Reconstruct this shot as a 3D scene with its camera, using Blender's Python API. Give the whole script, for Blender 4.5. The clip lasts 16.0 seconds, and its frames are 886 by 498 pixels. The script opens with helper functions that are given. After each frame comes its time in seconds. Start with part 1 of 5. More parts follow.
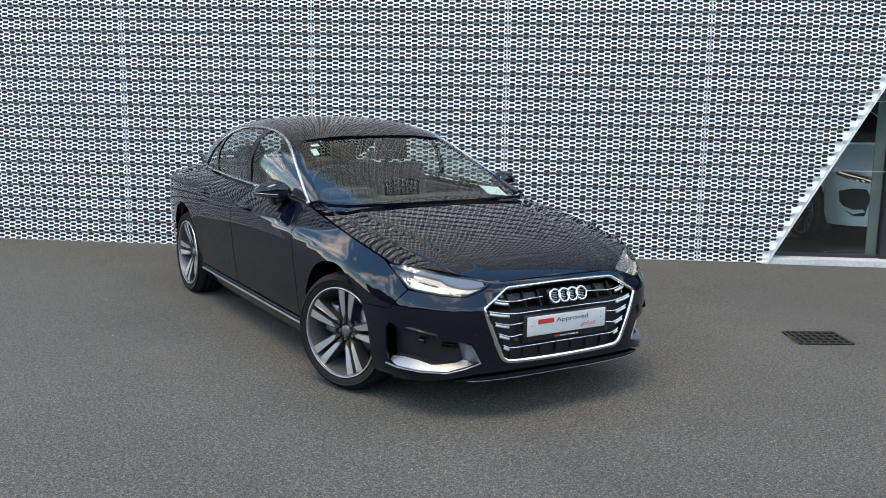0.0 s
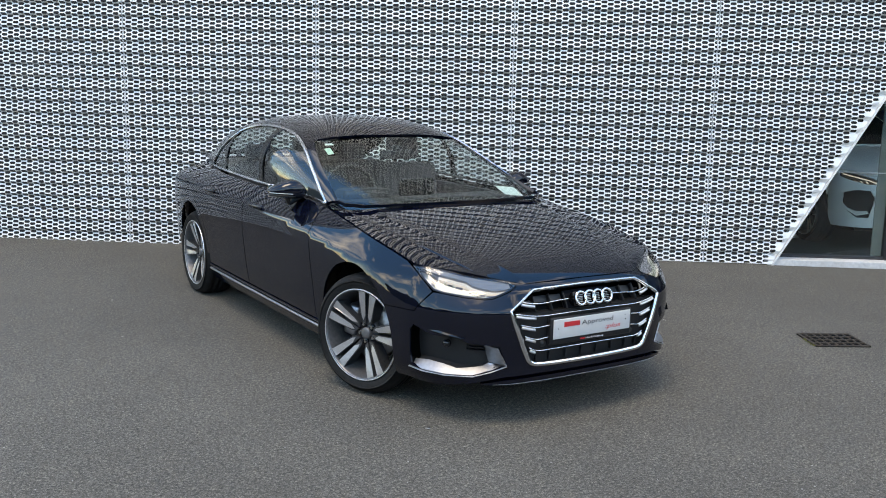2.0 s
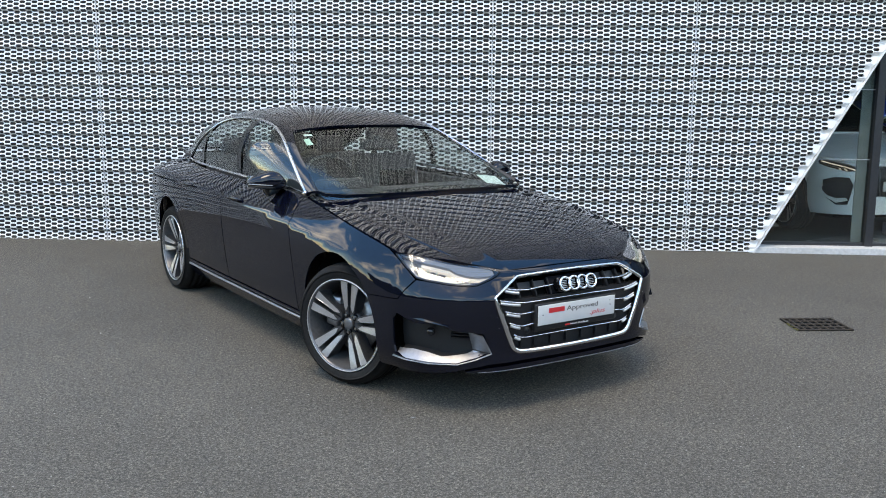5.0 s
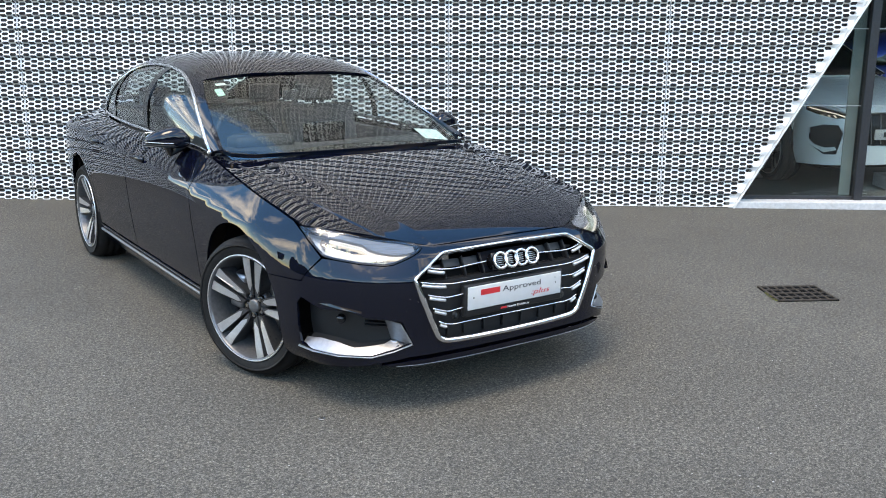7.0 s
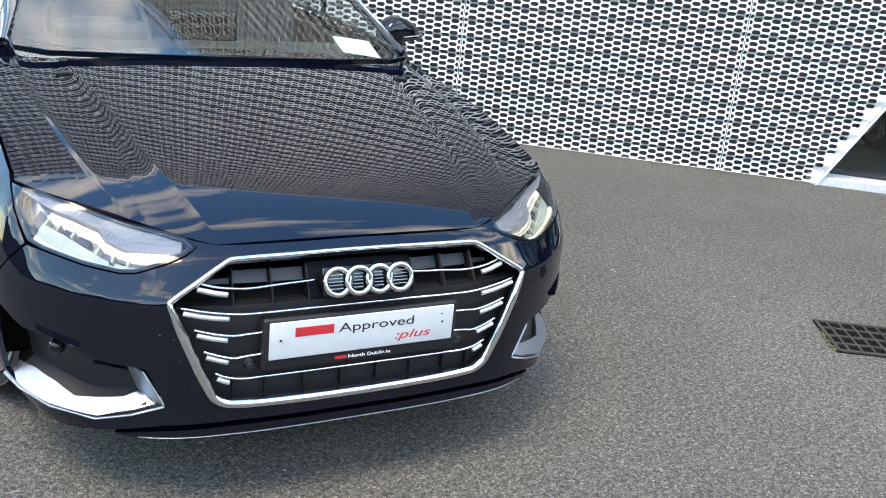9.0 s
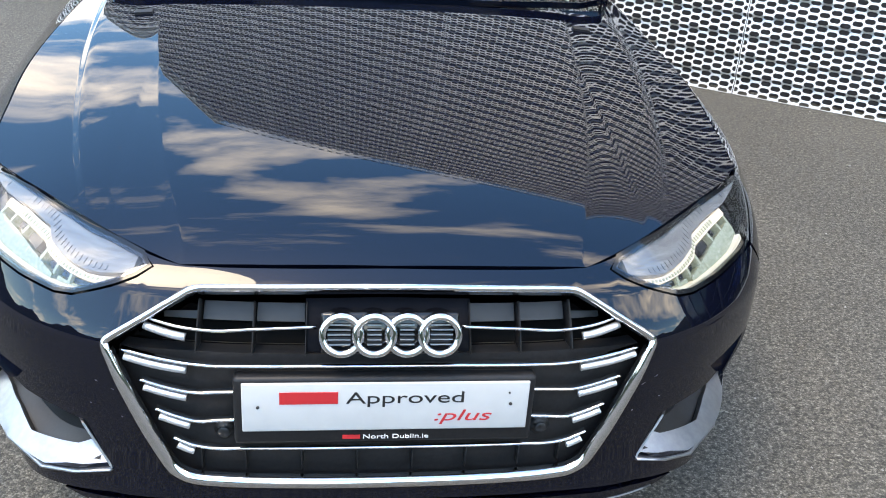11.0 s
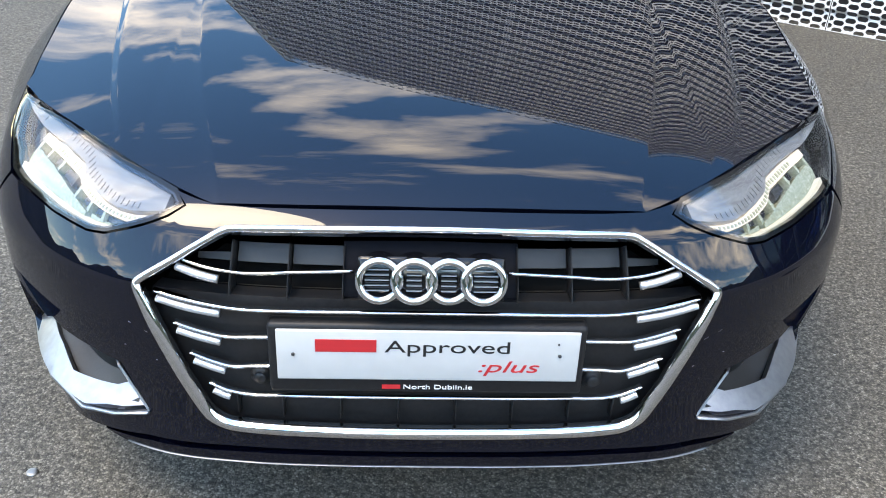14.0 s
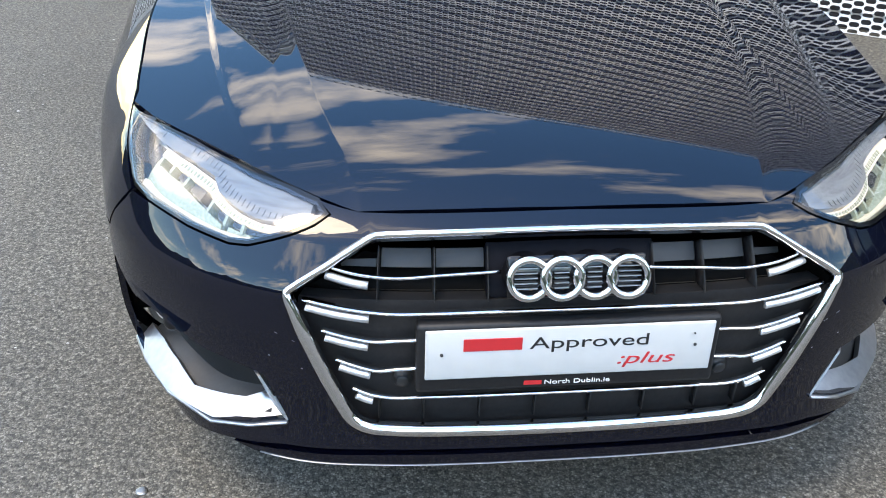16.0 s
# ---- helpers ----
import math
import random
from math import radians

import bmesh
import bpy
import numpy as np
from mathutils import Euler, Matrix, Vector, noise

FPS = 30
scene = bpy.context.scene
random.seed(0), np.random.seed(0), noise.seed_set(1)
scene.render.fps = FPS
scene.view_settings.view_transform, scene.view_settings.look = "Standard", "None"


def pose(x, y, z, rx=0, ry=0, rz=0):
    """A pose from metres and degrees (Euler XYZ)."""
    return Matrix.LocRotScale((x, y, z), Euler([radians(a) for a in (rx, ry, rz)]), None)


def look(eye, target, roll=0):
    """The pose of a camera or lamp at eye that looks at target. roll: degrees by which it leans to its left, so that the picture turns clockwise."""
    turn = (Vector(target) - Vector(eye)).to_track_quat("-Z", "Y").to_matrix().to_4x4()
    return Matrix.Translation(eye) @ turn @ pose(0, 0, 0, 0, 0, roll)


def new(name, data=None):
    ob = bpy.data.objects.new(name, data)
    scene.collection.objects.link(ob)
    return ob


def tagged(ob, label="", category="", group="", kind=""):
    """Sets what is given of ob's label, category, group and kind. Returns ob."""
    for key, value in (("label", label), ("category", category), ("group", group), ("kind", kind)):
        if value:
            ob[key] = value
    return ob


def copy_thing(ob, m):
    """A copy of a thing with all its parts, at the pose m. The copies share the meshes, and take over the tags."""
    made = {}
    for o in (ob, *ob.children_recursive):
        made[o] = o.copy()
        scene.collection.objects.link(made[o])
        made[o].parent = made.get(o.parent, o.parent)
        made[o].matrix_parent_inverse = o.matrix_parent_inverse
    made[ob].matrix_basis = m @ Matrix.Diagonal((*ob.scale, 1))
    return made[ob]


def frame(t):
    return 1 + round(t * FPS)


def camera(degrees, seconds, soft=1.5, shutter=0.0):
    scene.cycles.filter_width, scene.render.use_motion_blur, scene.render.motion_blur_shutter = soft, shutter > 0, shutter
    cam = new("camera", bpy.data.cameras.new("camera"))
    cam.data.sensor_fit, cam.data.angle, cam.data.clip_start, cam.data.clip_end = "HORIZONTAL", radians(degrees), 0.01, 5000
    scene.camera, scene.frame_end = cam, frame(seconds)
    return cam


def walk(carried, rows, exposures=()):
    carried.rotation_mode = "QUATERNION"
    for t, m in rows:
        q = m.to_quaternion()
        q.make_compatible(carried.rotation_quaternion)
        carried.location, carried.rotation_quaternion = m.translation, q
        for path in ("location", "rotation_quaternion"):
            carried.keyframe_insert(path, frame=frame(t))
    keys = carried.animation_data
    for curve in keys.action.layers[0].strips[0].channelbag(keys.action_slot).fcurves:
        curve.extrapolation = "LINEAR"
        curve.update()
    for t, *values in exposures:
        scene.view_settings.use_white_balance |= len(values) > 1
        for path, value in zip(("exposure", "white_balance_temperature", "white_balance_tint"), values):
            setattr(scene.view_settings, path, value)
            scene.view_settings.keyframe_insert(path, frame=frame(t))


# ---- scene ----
cam = camera(50.83, 16.0, soft=1.0)
PATH = [
    (0, (-2.946, -4.426, 1.624), (-1.915, -2.745, 1.286), 0.90),
    (0.5, (-2.947, -4.449, 1.624), (-1.931, -2.760, 1.283), 0.94),
    (1, (-2.965, -4.415, 1.618), (-1.949, -2.726, 1.279), 1.06),
    (1.5, (-3.043, -4.323, 1.624), (-2.011, -2.644, 1.288), 1.14),
    (2, (-3.075, -4.261, 1.616), (-2.017, -2.598, 1.278), 1.21),
    (2.5, (-3.065, -4.254, 1.624), (-1.987, -2.604, 1.284), 1.27),
    (3, (-3.067, -4.252, 1.620), (-1.977, -2.610, 1.280), 1.12),
    (3.5, (-3.079, -4.248, 1.615), (-1.985, -2.609, 1.273), 0.87),
    (5.8, (-3.055, -4.166, 1.537), (-1.958, -2.529, 1.195), 0.29),
    (6, (-3.043, -4.136, 1.585), (-1.937, -2.511, 1.215), 0.40),
    (6.5, (-2.765, -3.987, 1.542), (-1.659, -2.365, 1.161), 0.63),
    (7, (-2.402, -3.816, 1.544), (-1.306, -2.206, 1.088), 0.18),
    (7.5, (-2.017, -3.526, 1.534), (-0.903, -1.970, 0.953), 0.66),
    (8, (-1.571, -3.320, 1.499), (-0.469, -1.767, 0.888), 2.13),
    (8.5, (-1.211, -3.108, 1.497), (-0.247, -1.477, 0.857), 3.87),
    (8.7, (-1.073, -2.982, 1.488), (-0.127, -1.344, 0.838), 5.06),
    (10.8, (-0.182, -2.230, 1.400), (0.183, -0.428, 0.612), 4.32),
    (11, (-0.114, -2.195, 1.410), (0.140, -0.398, 0.570), 3.92),
    (11.5, (-0.033, -2.126, 1.370), (0.128, -0.343, 0.479), 3.05),
    (12, (-0.050, -2.091, 1.357), (0.080, -0.315, 0.446), 2.80),
    (12.5, (-0.048, -2.082, 1.354), (0.071, -0.307, 0.439), 2.90),
    (13, (-0.050, -2.085, 1.357), (0.061, -0.317, 0.428), 2.68),
    (13.5, (-0.049, -2.093, 1.358), (0.052, -0.335, 0.410), 2.59),
    (14, (-0.045, -2.107, 1.364), (0.039, -0.352, 0.409), 2.29),
    (14.5, (-0.028, -2.120, 1.365), (0.043, -0.364, 0.410), 2.04),
    (15, (-0.015, -2.125, 1.363), (0.046, -0.367, 0.410), 1.99),
    (15.5, (-0.101, -2.136, 1.355), (-0.047, -0.375, 0.409), 2.03),
    (16, (-0.387, -2.126, 1.366), (-0.168, -0.374, 0.426), 1.74),
]
EXPOSURES = [(0, 1.93), (3.5, 1.93), (6.0, 2.12), (7.0, 2.34), (7.5, 2.54), (8.0, 2.70), (8.5, 2.67), (11.0, 2.67), (14.0, 2.68), (16.0, 2.71)]
walk(cam, [(t, look(eye, target, roll)) for t, eye, target, roll in PATH], [(t, e, 9300, 10.5) for t, e in EXPOSURES])

# ---- sky and sun ----
from mathutils import geometry

SUN_AZ, SUN_EL = radians(-122), radians(66)    # a sun veiled by cloud, behind the camera and to its left
world = bpy.data.worlds.new("sky")
scene.world = world
world.use_nodes = True


def wire(tree, a, b):
    tree.links.new(a, b)


CLOUD, CLOUD_FROM, CLOUD_TO, CLOUD_SHIFT = (13.5, 13.3, 13.1, 1), .61, .87, (.35, .1, 0)


def build_sky():
    nt = world.node_tree
    bg = nt.nodes["Background"]
    sky = nt.nodes.new("ShaderNodeTexSky")
    sky.sky_type = "NISHITA"
    sky.sun_disc = False
    sky.sun_elevation, sky.sun_rotation = SUN_EL, SUN_AZ
    sky.air_density, sky.dust_density, sky.ozone_density = 1.0, 0.3, 2.0
    co = nt.nodes.new("ShaderNodeTexCoord")
    sep, lift = nt.nodes.new("ShaderNodeSeparateXYZ"), nt.nodes.new("ShaderNodeMath")
    lift.operation = "ADD"
    lift.inputs[1].default_value = .22
    flat = nt.nodes.new("ShaderNodeVectorMath")     # the cloud layer, as a flat sheet overhead
    flat.operation = "DIVIDE"
    wire(nt, co.outputs["Generated"], sep.inputs[0])
    wire(nt, sep.outputs[2], lift.inputs[0])
    top = nt.nodes.new("ShaderNodeMath")
    top.operation = "MAXIMUM"
    top.inputs[1].default_value = .05
    wire(nt, lift.outputs[0], top.inputs[0])
    wire(nt, co.outputs["Generated"], flat.inputs[0])
    wire(nt, top.outputs[0], flat.inputs[1])
    mp = nt.nodes.new("ShaderNodeMapping")
    mp.inputs["Location"].default_value, mp.inputs["Rotation"].default_value, mp.inputs["Scale"].default_value = CLOUD_SHIFT, (0, 0, radians(20)), (1.0, 1.7, 0)
    wire(nt, flat.outputs[0], mp.inputs["Vector"])
    big, small = nt.nodes.new("ShaderNodeTexNoise"), nt.nodes.new("ShaderNodeTexNoise")
    big.inputs["Scale"].default_value, big.inputs["Detail"].default_value, big.inputs["Roughness"].default_value = 1.5, 8, 0.6
    big.inputs["Distortion"].default_value = .35
    small.inputs["Scale"].default_value, small.inputs["Detail"].default_value = 7.0, 6
    add = nt.nodes.new("ShaderNodeMath")
    add.operation = "MULTIPLY_ADD"
    add.inputs[1].default_value = 0.20
    ramp = nt.nodes.new("ShaderNodeValToRGB")
    ramp.color_ramp.elements[0].position, ramp.color_ramp.elements[1].position = CLOUD_FROM, CLOUD_TO
    deep = nt.nodes.new("ShaderNodeHueSaturation")
    deep.inputs["Saturation"].default_value, deep.inputs["Value"].default_value = 1.30, 1.0
    mix = nt.nodes.new("ShaderNodeMix")
    mix.data_type = "RGBA"
    mix.inputs[7].default_value = CLOUD
    wire(nt, mp.outputs[0], big.inputs["Vector"])
    wire(nt, mp.outputs[0], small.inputs["Vector"])
    wire(nt, small.outputs[0], add.inputs[0])
    wire(nt, big.outputs[0], add.inputs[2])
    wire(nt, add.outputs[0], ramp.inputs[0])
    haze = nt.nodes.new("ShaderNodeMapRange")       # clouds thin out towards the horizon
    haze.inputs[1].default_value, haze.inputs[2].default_value = .05, .35
    haze.inputs[3].default_value, haze.inputs[4].default_value = .55, 1
    wire(nt, sep.outputs[2], haze.inputs[0])
    most = nt.nodes.new("ShaderNodeMath")
    most.operation = "MULTIPLY"
    wire(nt, ramp.outputs[0], most.inputs[0])
    wire(nt, haze.outputs[0], most.inputs[1])
    wire(nt, most.outputs[0], mix.inputs[0])
    wire(nt, sky.outputs[0], deep.inputs["Color"])
    wire(nt, deep.outputs[0], mix.inputs[6])
    wire(nt, mix.outputs[2], bg.inputs[0])
    bg.inputs[1].default_value = 0.15


build_sky()
sun = new("sun", bpy.data.lights.new("sun", "SUN"))
sun.data.energy, sun.data.angle, sun.data.color = 0.5, radians(26), (1, .98, .95)
sun.matrix_world = look((20 * math.sin(SUN_AZ) * math.cos(SUN_EL), 20 * math.cos(SUN_AZ) * math.cos(SUN_EL), 20 * math.sin(SUN_EL)), (0, 0, 0))


# ---- materials ----
def material(name, color, rough=.5, metal=0.0, coat=0.0, spec=.5, **more):
    m = bpy.data.materials.new(name)
    m.use_nodes = True
    b = m.node_tree.nodes["Principled BSDF"]
    b.inputs["Base Color"].default_value = (*color, 1)
    b.inputs["Roughness"].default_value, b.inputs["Metallic"].default_value = rough, metal
    b.inputs["Coat Weight"].default_value, b.inputs["Specular IOR Level"].default_value = coat, spec
    b.inputs["Coat Roughness"].default_value = .015
    for k, v in more.items():
        b.inputs[k.replace("_", " ")].default_value = v
    return m


def vary(m, scale, lo, hi, rough=None, bump=0.0, detail=6.0, where="Object", stretch=(1, 1, 1), blotch=0.0, blotch_scale=1.0, dist=.002):
    """Grain (and larger blotches) in a material's colour, gloss and relief."""
    nt = m.node_tree
    b = nt.nodes["Principled BSDF"]
    co, mp = nt.nodes.new("ShaderNodeTexCoord"), nt.nodes.new("ShaderNodeMapping")
    mp.inputs["Scale"].default_value = stretch
    wire(nt, co.outputs[where], mp.inputs[0])
    tex = nt.nodes.new("ShaderNodeTexNoise")
    tex.inputs["Scale"].default_value, tex.inputs["Detail"].default_value = scale, detail
    wire(nt, mp.outputs[0], tex.inputs["Vector"])
    ramp = nt.nodes.new("ShaderNodeValToRGB")
    ramp.color_ramp.elements[0].position, ramp.color_ramp.elements[1].position = .33, .67
    ramp.color_ramp.elements[0].color, ramp.color_ramp.elements[1].color = (*lo, 1), (*hi, 1)
    wire(nt, tex.outputs[0], ramp.inputs[0])
    out = ramp.outputs[0]
    if blotch:
        far = nt.nodes.new("ShaderNodeTexNoise")
        far.inputs["Scale"].default_value, far.inputs["Detail"].default_value = blotch_scale, 5
        wire(nt, mp.outputs[0], far.inputs["Vector"])
        span = nt.nodes.new("ShaderNodeMapRange")
        span.inputs[1].default_value, span.inputs[2].default_value = .3, .7
        span.inputs[3].default_value, span.inputs[4].default_value = 1 - blotch, 1 + blotch
        wire(nt, far.outputs[0], span.inputs[0])
        mul = nt.nodes.new("ShaderNodeVectorMath")
        mul.operation = "SCALE"
        wire(nt, out, mul.inputs[0])
        wire(nt, span.outputs[0], mul.inputs["Scale"])
        out = mul.outputs[0]
    wire(nt, out, b.inputs["Base Color"])
    if rough:
        span = nt.nodes.new("ShaderNodeMapRange")
        span.inputs[3].default_value, span.inputs[4].default_value = rough
        wire(nt, tex.outputs[0], span.inputs[0])
        wire(nt, span.outputs[0], b.inputs["Roughness"])
    if bump:
        bp = nt.nodes.new("ShaderNodeBump")
        bp.inputs["Strength"].default_value, bp.inputs["Distance"].default_value = bump, dist
        wire(nt, tex.outputs[0], bp.inputs["Height"])
        wire(nt, bp.outputs[0], b.inputs["Normal"])
    return m


PAINT = vary(material("navy_paint", (.004, .007, .020), .4, 0, 1.0, 0.0, Coat_IOR=1.5), 900, (.0012, .0018, .005), (.0024, .0036, .010), detail=2)
CHROME = vary(material("chrome", (.74, .75, .77), .07, 1.0), 40, (.71, .72, .74), (.77, .78, .80), rough=(.05, .12))
SATIN = vary(material("satin_silver", (.36, .37, .39), .38, 1.0), 60, (.33, .34, .36), (.39, .40, .42), rough=(.34, .44))
BRIGHT_SATIN = vary(material("bright_satin_silver", (.66, .67, .69), .34, .75), 60, (.63, .64, .66), (.69, .70, .72), rough=(.30, .40))
BLACK_TRIM = vary(material("black_plastic", (.012, .012, .013), .45, spec=.3), 120, (.010, .010, .011), (.016, .016, .017), rough=(.38, .55), bump=.15)
GLOSS_BLACK = material("gloss_black", (.006, .006, .007), .08)
# near-black for liners and underbody, and for shade painted into hollows
DARK_VOID = material("dark_cavity", (.006, .006, .006), .9, spec=.05)
RUBBER = vary(material("tyre_rubber", (.018, .018, .019), .75, spec=.2), 45, (.007, .007, .0075), (.014, .014, .014), rough=(.55, .75), bump=.2, blotch=.25, blotch_scale=6)
RIM_GREY = vary(material("graphite_rim_paint", (.06, .062, .066), .3, .5), 80, (.05, .052, .056), (.07, .072, .077), rough=(.24, .36))
BARREL = vary(material("rim_barrel_paint", (.13, .133, .138), .35, .5), 70, (.11, .113, .118), (.15, .153, .158), rough=(.28, .42))
RIM_CUT = vary(material("machined_aluminium", (.64, .64, .65), .30, .85), 90, (.60, .60, .61), (.68, .68, .69), rough=(.26, .40))
STEEL = vary(material("brake_steel", (.28, .27, .26), .35, .9), 30, (.20, .19, .18), (.34, .33, .32), rough=(.25, .5))
WHITE_PLATE = vary(material("white_plate", (.52, .52, .51), .3), 25, (.505, .505, .495), (.535, .535, .525))
RED = material("red_print", (.55, .025, .03), .4)
INK = material("black_print", (.015, .015, .016), .4)
WHITE = material("white_print", (.75, .75, .75), .4)


def thin_glass(name, tint, gloss=.09, most=.9):
    """A pane: clear to see through, glossier at a slant, alike from both sides. gloss: its mirror share seen straight on."""
    m = bpy.data.materials.new(name)
    m.use_nodes = True
    nt = m.node_tree
    nt.nodes.remove(nt.nodes["Principled BSDF"])
    out = nt.nodes["Material Output"]
    clear, shine, mix, lw = (nt.nodes.new("ShaderNode" + k) for k in ("BsdfTransparent", "BsdfGlossy", "MixShader", "LayerWeight"))
    clear.inputs[0].default_value = (*tint, 1)
    shine.inputs["Roughness"].default_value = 0.0
    lw.inputs[0].default_value = .5
    steep, share = nt.nodes.new("ShaderNodeMath"), nt.nodes.new("ShaderNodeMath")
    steep.operation, steep.inputs[1].default_value = "POWER", 4.5
    share.operation, share.inputs[1].default_value, share.inputs[2].default_value = "MULTIPLY_ADD", most - gloss, gloss
    wire(nt, lw.outputs["Facing"], steep.inputs[0])
    wire(nt, steep.outputs[0], share.inputs[0])
    wire(nt, share.outputs[0], mix.inputs[0])
    wire(nt, clear.outputs[0], mix.inputs[1])
    wire(nt, shine.outputs[0], mix.inputs[2])
    wire(nt, mix.outputs[0], out.inputs["Surface"])
    return m


CAR_GLASS = thin_glass("car_glass", (.82, .91, .87), .10)
SIDE_GLASS = thin_glass("side_window_glass", (.78, .85, .82), .11)
LAMP_GLASS = thin_glass("lamp_lens", (.95, .96, .97), .08, .85)
SHOP_GLASS = thin_glass("showroom_glass", (.86, .90, .89), .045)


# ---- building helpers ----
def part(name, bm, mat, parent=None, label="", smooth=True):
    """One mesh object from a bmesh, under a thing or a part."""
    me = bpy.data.meshes.new(name)
    bm.to_mesh(me)
    bm.free()
    me.materials.append(mat)
    if smooth:
        me.polygons.foreach_set("use_smooth", [True] * len(me.polygons))
    ob = new(name, me)
    ob.parent = parent
    return tagged(ob, label)


def from_data(name, verts, faces, mat, parent=None, label="", smooth=False):
    me = bpy.data.meshes.new(name)
    me.from_pydata([tuple(map(float, v)) for v in verts], [], faces)
    me.materials.append(mat)
    if smooth:
        me.polygons.foreach_set("use_smooth", [True] * len(me.polygons))
    me.update()
    ob = new(name, me)
    ob.parent = parent
    return tagged(ob, label)


def thing(name, label, category, m=None, group="", kind=""):
    ob = new(name)
    ob.empty_display_size = .1
    if m is not None:
        ob.matrix_world = m
    return tagged(ob, label, category, group, kind)


def box(bm, x0, y0, z0, x1, y1, z1, bevel=0.0, m=None):
    """A box, its edges rounded, added to bm."""
    made = bmesh.ops.create_cube(bm, size=1)["verts"]
    bmesh.ops.transform(bm, verts=made, matrix=Matrix.LocRotScale(((x0 + x1) / 2, (y0 + y1) / 2, (z0 + z1) / 2), None, (x1 - x0, y1 - y0, z1 - z0)))
    if bevel:
        edges = list({e for v in made for e in v.link_edges})
        made = list({v for f in bmesh.ops.bevel(bm, geom=edges, offset=bevel, segments=2, affect="EDGES", profile=.6)["faces"] for v in f.verts} | {v for v in made if v.is_valid})
    if m is not None:
        bmesh.ops.transform(bm, verts=made, matrix=m)
    return bm


def boxed(x0, y0, z0, x1, y1, z1, bevel=0.0):
    return box(bmesh.new(), x0, y0, z0, x1, y1, z1, bevel)


def lathe(profile, steps=64, turns=1.0):
    """(radius, height) pairs turned about x, the height running along x."""
    bm = bmesh.new()
    rings = []
    for k in range(steps):
        a = 2 * math.pi * k / steps
        rings.append([bm.verts.new((h, r * math.cos(a), r * math.sin(a))) for r, h in profile])
    for k in range(steps):
        p, q = rings[k], rings[(k + 1) % steps]
        for i in range(len(profile) - 1):
            bm.faces.new((p[i], p[i + 1], q[i + 1], q[i]))
    bmesh.ops.recalc_face_normals(bm, faces=bm.faces)
    return bm


def sweep(path, section, closed=False, up=None, bm=None, scale=None):
    """A section (pairs: sideways, outwards) drawn along a path of points; up(i) gives the outward way at each point."""
    bm = bm or bmesh.new()
    path = [Vector(p) for p in path]
    n = len(path)
    rings = []
    for i, p in enumerate(path):
        a, b = path[i - 1 if closed or i else 0], path[(i + 1) % n if closed or i < n - 1 else i]
        t = (b - a).normalized()
        o = Vector(up(i)) if up else Vector((0, 0, 1))
        o = (o - t * o.dot(t)).normalized()
        w = t.cross(o)
        k = scale(i) if scale else 1
        rings.append([bm.verts.new(p + w * u * k + o * v) for u, v in section])
    m = len(section)
    for i in range(n if closed else n - 1):
        p, q = rings[i], rings[(i + 1) % n]
        for j in range(m):
            bm.faces.new((p[j], p[(j + 1) % m], q[(j + 1) % m], q[j]))
    if not closed:
        bm.faces.new(rings[0])
        bm.faces.new(rings[-1])
    bmesh.ops.recalc_face_normals(bm, faces=bm.faces)
    return bm


def inside(poly, pts):
    """Which of the points lie in the polygon."""
    x, y = pts[:, 0], pts[:, 1]
    hit = np.zeros(len(pts), bool)
    for (ax, ay), (bx, by) in zip(poly, np.roll(poly, -1, 0)):
        cross = ((ay > y) != (by > y))
        with np.errstate(divide="ignore", invalid="ignore"):
            hit ^= cross & (x < (bx - ax) * (y - ay) / (by - ay) + ax)
    return hit


def dense(poly, step):
    out = []
    for a, b in zip(poly, np.roll(poly, -1, 0)):
        n = max(1, int(np.ceil(np.linalg.norm(b - a) / step)))
        out += [a + (b - a) * k / n for k in range(n)]
    return np.array(out)


def near_edge(poly, pts, d):
    bad = np.zeros(len(pts), bool)
    for a, b in zip(poly, np.roll(poly, -1, 0)):
        ab = b - a
        t = np.clip(((pts - a) @ ab) / max(ab @ ab, 1e-12), 0, 1)
        bad |= np.linalg.norm(pts - (a + t[:, None] * ab), axis=1) < d
    return bad


